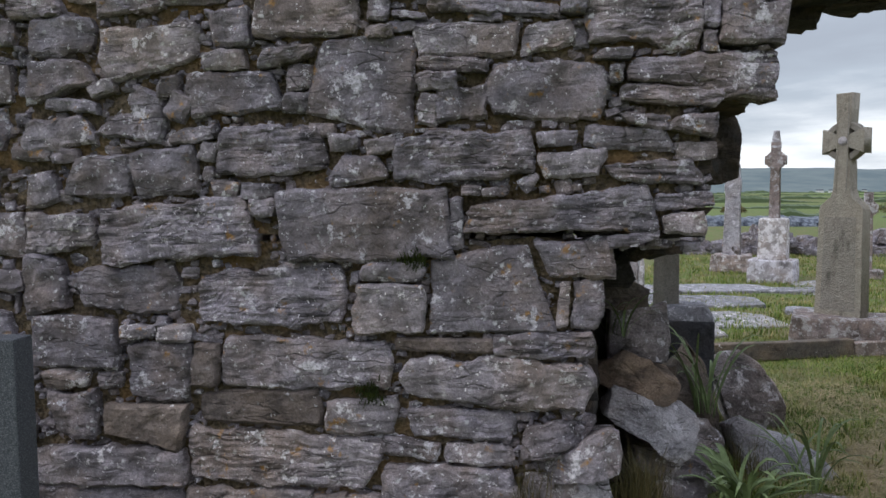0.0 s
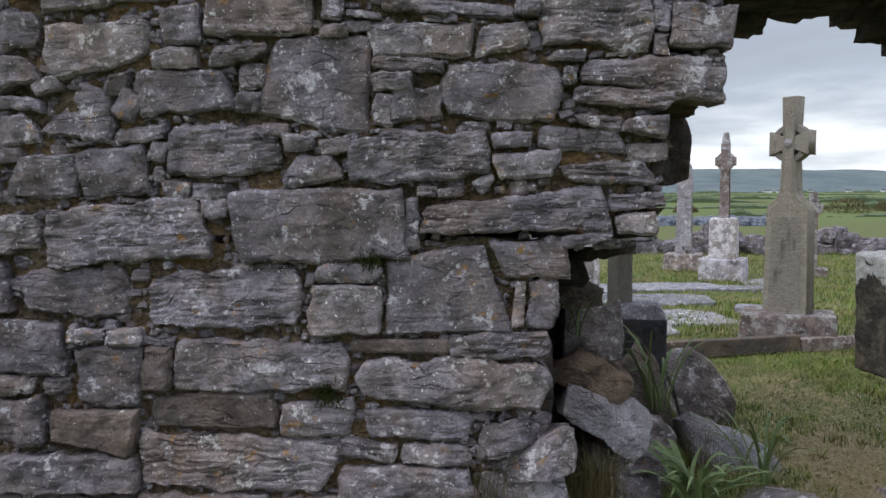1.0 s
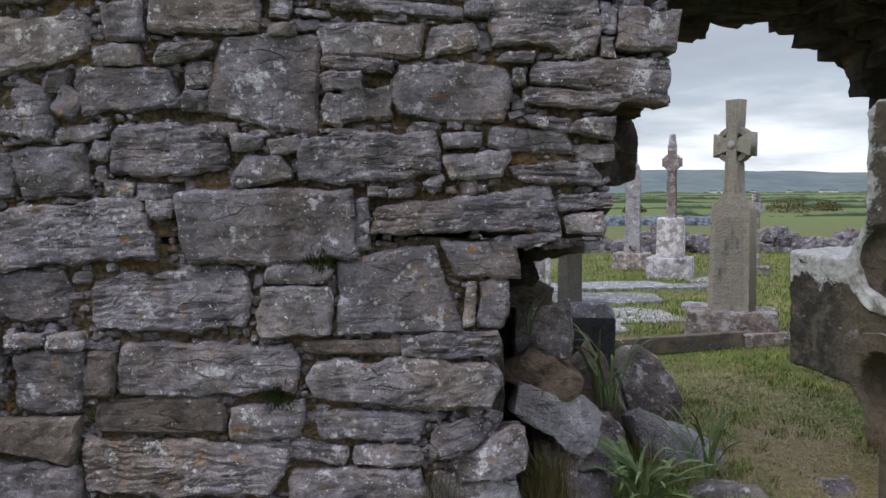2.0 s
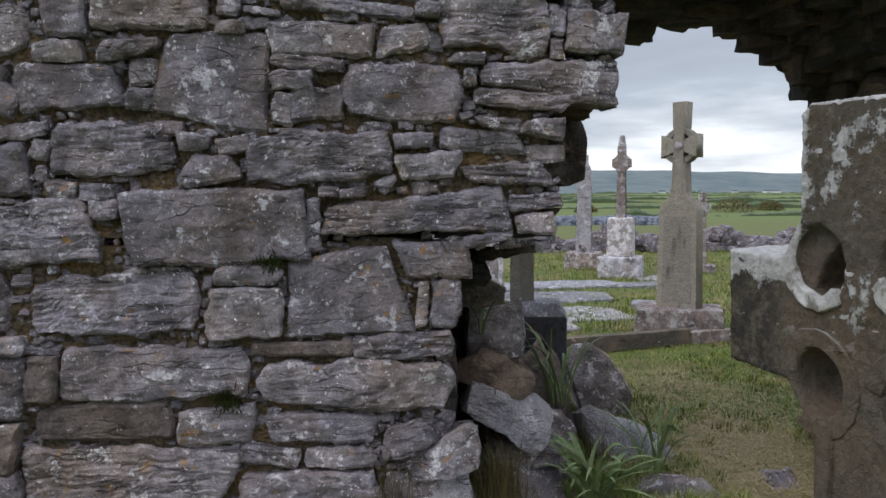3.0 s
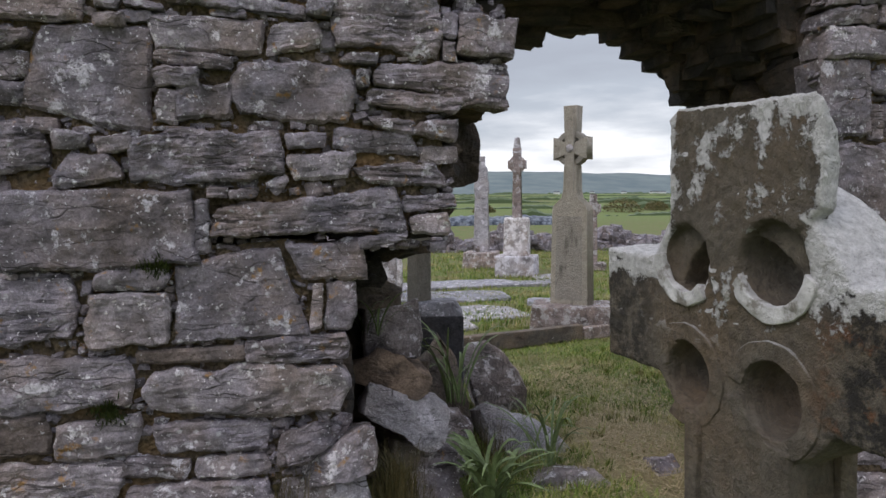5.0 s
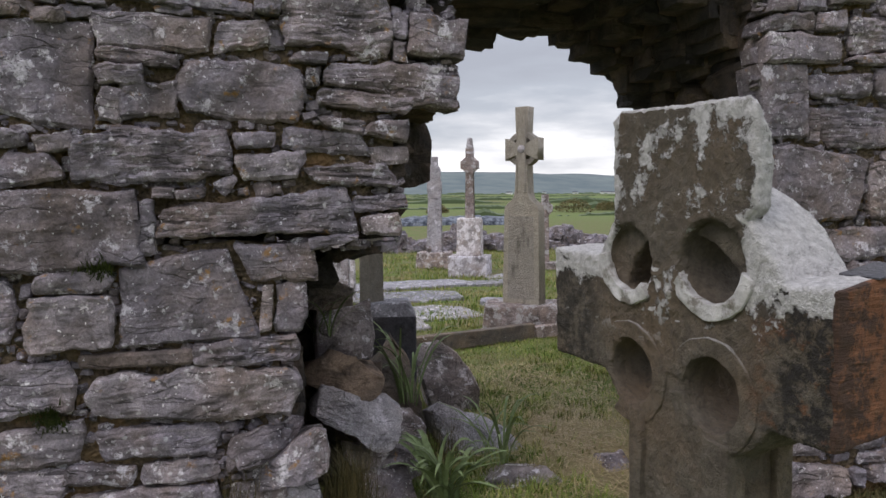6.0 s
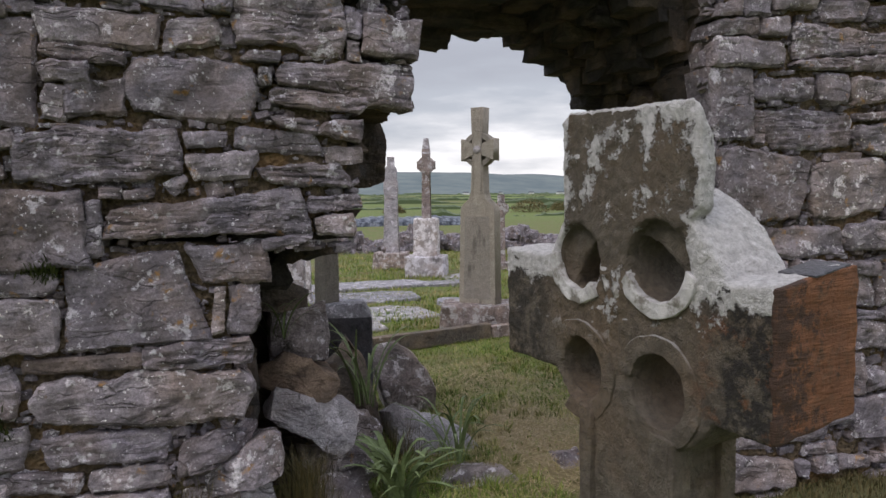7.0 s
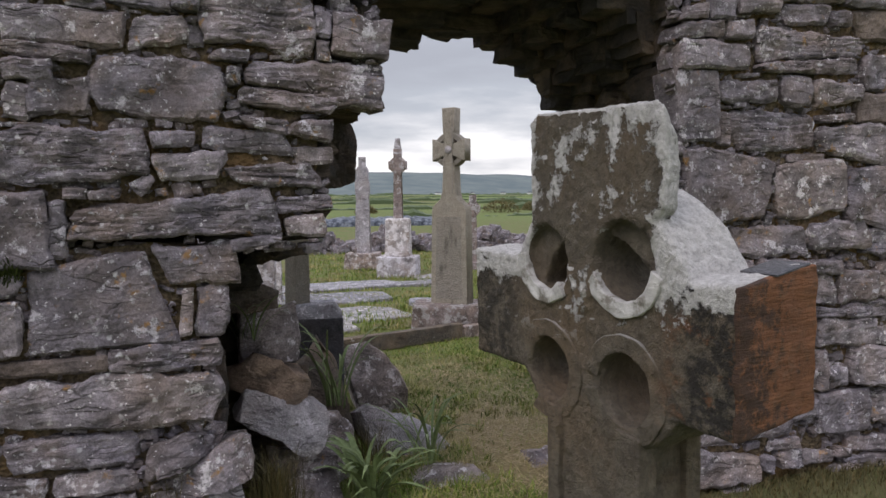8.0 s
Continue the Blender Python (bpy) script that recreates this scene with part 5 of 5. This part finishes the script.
# ---- the churchyard beyond ----
def far_cross():
    base = empty("celtic_cross", pose(2.96, 7.85, 0, 0, 0, -47), "tall olive-grey wheel-headed cross on a tapering slab", "cross", "crosses in the churchyard")
    cz = 2.05
    half = [(0.235, 0.24), (0.215, 1.36), (0.205, 1.41), (0.105, 1.50), (0.082, 1.58), (0.072, cz - 0.20), (0.048, cz - 0.06), (0.205, cz - 0.125), (0.205, cz + 0.125), (0.048, cz + 0.06), (0.070, cz + 0.20), (0.080, cz + 0.47)]
    body = outline_mesh("body", [half + [(-x, z) for x, z in half[::-1]]], -0.08, 0.08, 0.008, FAR_CROSS, base)
    outline_mesh("ring", [circle(0, cz, 0.195, 48), circle(0, cz, 0.135, 48)[::-1]], -0.06, 0.06, 0.006, FAR_CROSS, base)
    outline_mesh("panel", [[(-0.17, 0.36), (0.17, 0.36), (0.155, 1.30), (-0.155, 1.30)]], -0.084, -0.076, 0.002, FAR_CROSS, body)
    outline_mesh("edge_moulding", [[(0.044, 1.56), (0.058, 1.56), (0.058, cz + 0.44), (0.044, cz + 0.44)]], -0.086, -0.078, 0.002, FAR_CROSS, body)
    outline_mesh("edge_moulding", [[(-0.058, 1.56), (-0.044, 1.56), (-0.044, cz + 0.44), (-0.058, cz + 0.44)]], -0.086, -0.078, 0.002, FAR_CROSS, body)
    boss = bmesh.new()
    bmesh.ops.create_uvsphere(boss, u_segments=16, v_segments=10, radius=0.045)
    bmesh.ops.transform(boss, matrix=Matrix.Translation((0, -0.08, cz)) @ Matrix.Diagonal((1, 0.5, 1, 1)), verts=boss.verts)
    part("boss", boss, PALE, body, "lichen-grey boss at the crossing", True)
    bm = box_bm(0.94, 0.62, 0.31, 0.03, 0.94)
    bmesh.ops.transform(bm, matrix=Matrix.Rotation(radians(27), 4, "Z"), verts=bm.verts)
    part("plinth", worn(fine(bm, 0.06), 0.014, 7, 5), PLINTH, base)


far_cross()


def wheel_head(base, z, s, material):
    """A small wheel cross on its stem, z its centre, s its half height."""
    stem, arm = 0.09 * s / 0.3, 0.17 * s / 0.3
    pts = [(-stem, z - 1.25), (stem, z - 1.25), (stem * 0.8, z - 0.08), (arm, z - 0.08), (arm, z + 0.07), (stem * 0.8, z + 0.07), (stem * 0.8, z + s)]
    pts += [(-x, q) for x, q in pts[:1:-1]]
    outline_mesh("stem", [pts], -0.07, 0.07, 0.012, material, base)
    outline_mesh("ring", [circle(0, z, 0.16 * s / 0.3, 36), circle(0, z, 0.105 * s / 0.3, 36)[::-1]], -0.05, 0.05, 0.008, material, base)


def pedestal_cross():
    base = empty("pedestal_cross", pose(3.89, 13.3, 0, 0, 0, -25), "slender cross on a lichen-whitened stone pedestal", "cross", "crosses in the churchyard")
    bm = box_bm(0.74, 0.66, 0.40, 0.03, 1.0)
    part("step", worn(fine(bm, 0.1), 0.015, 6, 8), WHITE_STONE, base)
    bm = box_bm(0.46, 0.44, 0.72, 0.05, 0.94, 3)
    bmesh.ops.transform(bm, matrix=Matrix.Translation((0, 0, 0.39)), verts=bm.verts)
    part("die", worn(fine(bm, 0.1), 0.012, 6, 9), WHITE_STONE, base)
    wheel_head(base, 2.10, 0.30, PLINTH)
    bm = box_bm(0.16, 0.15, 0.30, 0.02, 0.55)
    bmesh.ops.transform(bm, matrix=Matrix.Translation((0, 0, 2.30)), verts=bm.verts)
    part("finial", bm, WHITE_STONE, base)


pedestal_cross()


def stem_cross():
    base = empty("stem_cross", pose(3.61, 15.0, 0, 0, 0, -20), "grey cross with a broad stem on a brown stone block", "cross", "crosses in the churchyard")
    bm = box_bm(0.74, 0.6, 0.34, 0.03, 0.96)
    part("block", worn(fine(bm, 0.1), 0.02, 5, 12), PLINTH, base)
    pts = [(-0.17, 0.32), (0.17, 0.32), (0.13, 1.50), (0.135, 1.56), (0.15, 1.60), (0.15, 1.80), (0.125, 1.86), (0.125, 2.06), (0.10, 2.12), (0.072, 2.14), (0.072, 2.33)]
    pts += [(-x, q) for x, q in pts[:1:-1]]
    outline_mesh("stem", [pts], -0.09, 0.09, 0.015, PALE, base)


stem_cross()


def small_cross():
    base = empty("small_cross", pose(5.68, 14.0, 0, 0, 0, -15), "small pale stone cross behind the tall one", "cross", "crosses in the churchyard")
    pts = [(-0.09, 0.0), (0.09, 0.0), (0.07, 1.18), (0.15, 1.18), (0.15, 1.33), (0.07, 1.33), (0.07, 1.54)]
    pts += [(-x, q) for x, q in pts[:1:-1]]
    outline_mesh("stem", [pts], -0.06, 0.06, 0.012, PLINTH, base)
    outline_mesh("ring", [circle(0, 1.25, 0.15, 30), circle(0, 1.25, 0.10, 30)[::-1]], -0.04, 0.04, 0.006, PLINTH, base)
    part("foot", box_bm(0.5, 0.4, 0.16, 0.02), PLINTH, base)


small_cross()


def slate_monument():
    base = empty("slate_monument", pose(0.90, 4.95, 0, 0, 0, -10), "dark slate pedestal with a pale sloped top and square shaft", "monument")
    part("pedestal", box_bm(0.37, 0.34, 0.74, 0.012), SLATE, base)
    bm = box_bm(0.37, 0.34, 0.09, 0.010, 0.70)
    bmesh.ops.transform(bm, matrix=Matrix.Translation((0, 0, 0.735)), verts=bm.verts)
    part("weathering", bm, PAVING, base, "pale sloped top of the pedestal")
    bm = box_bm(0.125, 0.115, 0.52, 0.006, 0.95)
    bmesh.ops.transform(bm, matrix=Matrix.Translation((-0.115, 0.0, 0.79)) @ Matrix.Rotation(radians(40), 4, "Z"), verts=bm.verts)
    part("shaft", bm, FAR_CROSS, base)


slate_monument()


def pale_headstones():
    for x, y, w, h, turn in ((0.98, 9.2, 0.30, 1.02, -20), (1.10, 10.6, 0.55, 0.62, -15), (1.30, 12.2, 0.4, 0.85, -22)):
        base = empty("headstone", pose(x, y, 0, 0, 0, turn), "pale weathered headstone in the grass", "headstone", "pale headstones")
        pts = [(-w / 2, 0), (w / 2, 0), (w / 2, h * 0.86)] + circle(0, h * 0.86, w / 2, 12, 0, 180)[1:-1] + [(-w / 2, h * 0.86)]
        outline_mesh("slab", [pts], -0.05, 0.05, 0.01, WHITE_STONE, base)


pale_headstones()


def kerb():
    base = empty("grave_kerb", pose(2.14, 7.10, 0, 0, 0, 17), "dark stone grave kerb edging the grass", "kerb")
    bm = box_bm(1.50, 0.10, 0.17, 0.012)
    part("kerb_stone", worn(fine(bm, 0.12), 0.006, 5, 4), KERB, base)
    bm = box_bm(0.9, 0.10, 0.13, 0.012)
    bmesh.ops.transform(bm, matrix=Matrix.Translation((1.22, 0.0, 0)), verts=bm.verts)
    part("kerb_stone", worn(fine(bm, 0.12), 0.006, 5, 6), PLINTH, base)


kerb()


def grave_slabs():
    rnd = random.Random(4)
    for x, y, w, d, turn in ((2.02, 9.1, 1.25, 1.0, 10), (2.0, 10.7, 1.7, 1.0, -8), (2.5, 12.1, 1.9, 0.9, 4), (3.7, 12.0, 1.3, 0.6, -4), (1.4, 11.8, 1.1, 0.9, 20), (4.4, 12.8, 0.8, 0.8, 30), (3.3, 9.9, 0.6, 0.5, -10), (1.5, 8.4, 0.8, 0.8, 5)):
        bm = bmesh.new()
        pts = [(a * w / 2 * (1 + rnd.uniform(-0.12, 0.12)), b * d / 2 * (1 + rnd.uniform(-0.15, 0.15))) for a, b in ((-1, -0.8), (-0.3, -1), (0.4, -1), (1, -0.7), (1, 0.6), (0.5, 1), (-0.5, 1), (-1, 0.7))]
        f = bm.faces.new([bm.verts.new((a, b, 0)) for a, b in pts])
        ext = bmesh.ops.extrude_face_region(bm, geom=[f])
        for v in ext["geom"]:
            if isinstance(v, bmesh.types.BMVert):
                v.co.z += 0.10
        bmesh.ops.bevel(bm, geom=bm.edges[:], offset=0.015, segments=1, affect="EDGES")
        worn(fine(bm, 0.12), 0.012, 4, x)
        ob = part("grave_slab", bm, PAVING)
        ob.matrix_basis = pose(x + 0.0055 * y, y, -0.05, rnd.uniform(-2, 2), rnd.uniform(-2, 2), turn)
        tagged(ob, "flat grey grave slab sunk in the grass", "grave slab", "grave slabs")


grave_slabs()


def field_wall():
    rnd = random.Random(77)
    rows = []
    for k in range(1500):
        x = rnd.uniform(-3.5, 17.0)
        h = rnd.uniform(0.12, 0.3)
        level = rnd.random()
        z = 0.05 + level * (0.34 + 0.30 * noise.noise(Vector((x * 0.8, 1, 2))) + 0.12 * noise.noise(Vector((x * 2.9, 4, 2))))
        rows.append(((x, 19.6 - 0.05 * x + rnd.uniform(-0.35, 0.35) * (1.25 - level), z), (h * rnd.uniform(1.1, 2.0), h * 1.3, h), (rnd.uniform(-20, 20), rnd.uniform(-20, 20), rnd.uniform(0, 180)), 900 + k))
    wall = empty("boundary_wall", pose(0, 0, 0), "low tumbled dry-stone boundary wall", "wall", kind="structure")
    many_rocks("wall_stones", rows, LIMESTONE, wall, "tumbled grey dry-stone rubble", 2)
    # a second, blue-grey bank of sheeting in the field behind
    verts, faces = [], []
    n = 120
    for i in range(n + 1):
        x = 5.0 + 7.8 * i / n
        for j in range(7):
            a = math.pi * j / 6
            h = 0.50 + 0.10 * noise.noise(Vector((x * 0.8, 4, 1)))
            verts.append((x, 36 - 0.9 * math.cos(a) + 0.2 * noise.noise(Vector((x * 2, j, 0))), -0.05 + h * math.sin(a) * (1 + 0.22 * noise.noise(Vector((x * 3, j * 1.7, 5))))))
    for i in range(n):
        for j in range(6):
            k = i * 7 + j
            faces.append((k, k + 7, k + 8, k + 1))
    tagged(mesh_object("sheeted_bank", verts, faces, TARP), "long low bank under blue-grey plastic sheeting", "sheeting")


field_wall()


def distance():
    rnd = random.Random(12)
    # hedges across the fields
    for y, x0, x1, h, turn in ((48, 14, 60, 1.0, 2), (75, -10, 90, 1.3, -1), (120, 20, 160, 1.5, 3), (190, -20, 260, 1.3, -2), (300, -40, 420, 1.1, 2), (460, -60, 640, 1.0, -1), (800, -100, 1100, 3.4, 1), (1250, -150, 1700, 6.0, -1), (1700, -200, 2200, 10.0, 0)):
        verts, faces = [], []
        n = 700
        for i in range(n + 1):
            x = x0 + (x1 - x0) * i / n
            s = 1.0 / h
            hh = 0.7 * h * (0.35 + 0.9 * noise.noise(Vector((x * 0.12 * s, y, 1))) + 0.35 * noise.noise(Vector((x * 0.9 * s, y, 4))) + 0.15 * noise.noise(Vector((x * 3 * s, y, 4))))
            yy = y + turn * 0.01 * (x - x0) * 3
            verts += [(x, yy - h * 0.5, -0.6), (x, yy - h * 0.35, hh * 0.6), (x, yy, hh), (x, yy + h * 0.5, -0.6)]
        for i in range(n):
            for j in range(3):
                k = i * 4 + j
                faces.append((k, k + 4, k + 5, k + 1))
        tagged(mesh_object("hedge", verts, faces, HEDGE), "dark green field hedge in the distance", "hedge", "field hedges", "stuff")
    for bx, by, w, hgt in ((25.5, 57, 1.7, 1.3), (31.0, 62, 1.2, 1.0), (14.5, 60, 1.0, 0.8)):
        base = empty("gorse_bush", pose(bx, by, 0), "brownish gorse bush in the far field", "bush", "gorse bushes")
        verts, faces = [], []
        for _ in range(1500):
            a, r, t = rnd.uniform(0, 6.28), rnd.random() ** 0.4, rnd.random()
            p = Vector((math.cos(a) * r * w * math.sqrt(1 - t * t), math.sin(a) * r * w, t * hgt * (0.75 + 0.3 * noise.noise(Vector((a * 2, t * 3, bx))))))
            k = len(verts)
            verts += [tuple(p + Vector((rnd.uniform(-0.09, 0.09), rnd.uniform(-0.09, 0.09), rnd.uniform(-0.08, 0.1)))) for _ in range(3)]
            faces.append((k, k + 1, k + 2))
        mesh_object("crown", verts, faces, GORSE, base)
        part("stem", box_bm(0.12, 0.12, 0.5 * hgt, 0.01, 0.6), HEDGE, base)
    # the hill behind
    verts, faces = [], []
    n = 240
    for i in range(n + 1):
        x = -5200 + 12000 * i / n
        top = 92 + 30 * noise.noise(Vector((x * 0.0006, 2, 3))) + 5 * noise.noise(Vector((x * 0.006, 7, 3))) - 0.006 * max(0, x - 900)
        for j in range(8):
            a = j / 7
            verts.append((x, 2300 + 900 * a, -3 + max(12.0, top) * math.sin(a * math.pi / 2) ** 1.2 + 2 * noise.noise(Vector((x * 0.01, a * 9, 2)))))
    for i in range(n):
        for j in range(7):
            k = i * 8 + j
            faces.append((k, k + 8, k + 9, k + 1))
    tagged(mesh_object("backdrop", verts, faces, HAZY_HILL, smooth=True), "long low hill on the skyline, distance haze in its blue-green colour", "hill", kind="structure")
    # white farmhouses under the hill
    for x, y, w in ((520, 1500, 13), (556, 1540, 9), (600, 1500, 7), (700, 1560, 11), (742, 1500, 15), (768, 1530, 8), (806, 1580, 10), (860, 1540, 12), (905, 1600, 9), (350, 1500, 11)):
        base = empty("farmhouse", pose(x, y, -1, 0, 0, rnd.uniform(-15, 15)), "white farmhouse far off under the hill", "house", "distant farmhouses")
        part("wall", box_bm(w, 8, 5.0, 0), LIMEWASH, base)
        bm = bmesh.new()
        a = [bm.verts.new(p) for p in ((-w / 2, -4.3, 4.9), (w / 2, -4.3, 4.9), (w / 2, 4.3, 4.9), (-w / 2, 4.3, 4.9), (-w / 2, 0, 7.6), (w / 2, 0, 7.6))]
        for q in ((0, 1, 5, 4), (2, 3, 4, 5), (0, 4, 3), (1, 2, 5), (0, 3, 2, 1)):
            bm.faces.new([a[k] for k in q])
        part("roof", bm, ROOF, base)


distance()


# ---- plants ----
def blades(name, spots, material, label, parent=None):
    """Grass beyond counting. Spots: x, y, z, height, width, heading, bend."""
    verts, faces = [], []
    for x, y, z, h, w, a, b in spots:
        dx, dy = math.cos(a), math.sin(a)
        ex, ey = -dy * w, dx * w
        k = len(verts)
        verts += [(x - ex, y - ey, z), (x + ex, y + ey, z), (x + dx * b * 0.35 + ex * 0.7, y + dy * b * 0.35 + ey * 0.7, z + h * 0.62), (x + dx * b * 0.35 - ex * 0.7, y + dy * b * 0.35 - ey * 0.7, z + h * 0.62), (x + dx * b, y + dy * b, z + h)]
        faces += [(k, k + 1, k + 2, k + 3), (k + 3, k + 2, k + 4)]
    ob = mesh_object(name, verts, faces, material, parent)
    return tagged(ob, label, "grass", kind="stuff")


def grass():
    rnd = random.Random(31)
    spots = []
    for _ in range(70000):
        y = 3.2 + 5.0 * rnd.random() ** 1.2
        x = rnd.uniform(0.25, 3.9)
        bare = noise.noise(Vector((x * 1.1, y * 0.9, 5)))
        if 3.0 < y < 4.9 and bare + 0.55 * math.exp(-((x - 1.9) / 0.5) ** 2) > 0.34 and rnd.random() < 0.88:
            continue
        h = rnd.uniform(0.012, 0.045) * (1.5 if bare < -0.15 else 1.0)
        spots.append((x, y, ground_height(x, y) - 0.004, h, rnd.uniform(0.0016, 0.003), rnd.uniform(0, 6.28), h * rnd.uniform(0.4, 1.8)))
    for _ in range(32000):
        y = 8 + 12 * rnd.random()
        x = 0.25 * y - 1.8 + rnd.random() * (0.5 * y)
        h = rnd.uniform(0.03, 0.085)
        spots.append((x, y, ground_height(x, y) - 0.004, h, rnd.uniform(0.004, 0.008), rnd.uniform(0, 6.28), h * rnd.uniform(0.2, 0.9)))
    for _ in range(330):
        cx, cy = rnd.uniform(0.7, 3.6), 3.4 + 4.2 * rnd.random()
        if noise.noise(Vector((cx * 1.1, cy * 0.9, 5))) > 0.1:
            continue
        for _ in range(26):
            h = rnd.uniform(0.03, 0.09)
            x, y = cx + rnd.gauss(0, 0.03), cy + rnd.gauss(0, 0.03)
            spots.append((x, y, ground_height(x, y) - 0.004, h, rnd.uniform(0.002, 0.004), rnd.uniform(0, 6.28), h * rnd.uniform(0.3, 1.3)))
    blades("grass", spots, GRASS, "short churchyard grass mixed with straw")
    spots = []
    for _ in range(7000):
        x, y = rnd.gauss(1.95, 0.5), rnd.uniform(3.25, 6.2)
        n = rnd.uniform(0.05, 0.17)
        spots.append((x, y, ground_height(x, y) + rnd.uniform(0.0, 0.02), rnd.uniform(0.002, 0.03), 0.0022, rnd.uniform(0, 6.28), n))
    blades("straw", spots, STRAW, "cut straw lying on the worn grass")
    spots = []
    for _ in range(14000):
        x, y = rnd.uniform(-3.6, 5.2), 3.04 - abs(rnd.gauss(0, 0.22))
        h = rnd.uniform(0.02, 0.06)
        spots.append((x, y, ground_height(x, y) - 0.004, h, 0.0022, rnd.uniform(0, 6.28), h * rnd.uniform(0.3, 1.2)))
    for cx, cy, cz, n, hh in ((-0.06, 3.03, 0.30, 200, 0.26), (0.40, 3.18, 0.25, 500, 0.26), (0.46, 3.16, 0.12, 400, 0.26), (1.35, 3.6, 0.0, 200, 0.16), (1.0, 3.7, 0.2, 120, 0.25)):
        for _ in range(n):
            h = hh * rnd.uniform(0.4, 1)
            spots.append((cx + rnd.gauss(0, 0.05), cy + rnd.gauss(0, 0.05), cz - 0.05, h, 0.0014, rnd.uniform(0, 6.28), h * rnd.uniform(0.1, 0.9)))
    blades("dry_grass", spots, DRY, "dry yellowed grass at the foot of the wall")


grass()


def strap_plant(x, y, z, n, size, seed, wide=1.0):
    rnd = random.Random(seed)
    base = empty("strap_leaved_plant", pose(x, y, z), "clump of green strap leaves growing between the stones", "plant", "strap-leaved plants")
    for _ in range(n):
        a, out, up, w = rnd.uniform(0, 6.28), size * rnd.uniform(0.35, 1.1), size * rnd.uniform(0.55, 1.1), wide * rnd.uniform(0.010, 0.021)
        dx, dy = math.cos(a), math.sin(a)
        bx, by, droop, twist = rnd.gauss(0, 0.035), rnd.gauss(0, 0.035), rnd.uniform(1.5, 2.3), rnd.uniform(-0.4, 0.4)
        verts, faces = [], []
        for k in range(9):
            s = k / 8
            r, zz = out * s ** 1.4, up * math.sin(s * droop)
            ww = w * (1 - s ** 3) * (0.6 + 0.8 * s)
            side = r * twist * s
            px, py = bx + dx * r - dy * side, by + dy * r + dx * side
            verts += [(px - dy * ww, py + dx * ww, zz), (px, py, zz - ww * 0.5), (px + dy * ww, py - dx * ww, zz)]
        for k in range(8):
            for j in range(2):
                q = k * 3 + j
                faces.append((q, q + 1, q + 4, q + 3))
        mesh_object("leaf", verts, faces, LEAF, base, True)


strap_plant(0.91, 3.46, -0.02, 42, 0.34, 5, 1.1)
strap_plant(1.33, 3.86, 0.0, 16, 0.38, 6, 0.6)
strap_plant(0.90, 4.25, 0.30, 18, 0.46, 7, 0.6)
strap_plant(0.36, 3.70, 0.84, 9, 0.24, 8, 0.4)


def moss_tuft(x, z, seed):
    rnd = random.Random(seed)
    spots = []
    for _ in range(240):
        h = rnd.uniform(0.015, 0.05)
        spots.append((x + rnd.gauss(0, 0.03), FACE + 0.03 - rnd.random() * 0.05, z + rnd.gauss(0, 0.022), h, 0.003, rnd.uniform(3.3, 6.1), h))
    blades("moss_tuft", spots, MOSS, "dark green moss tuft rooted in a joint")


moss_tuft(-0.55, 1.27, 2)
moss_tuft(-0.74, 0.70, 3)
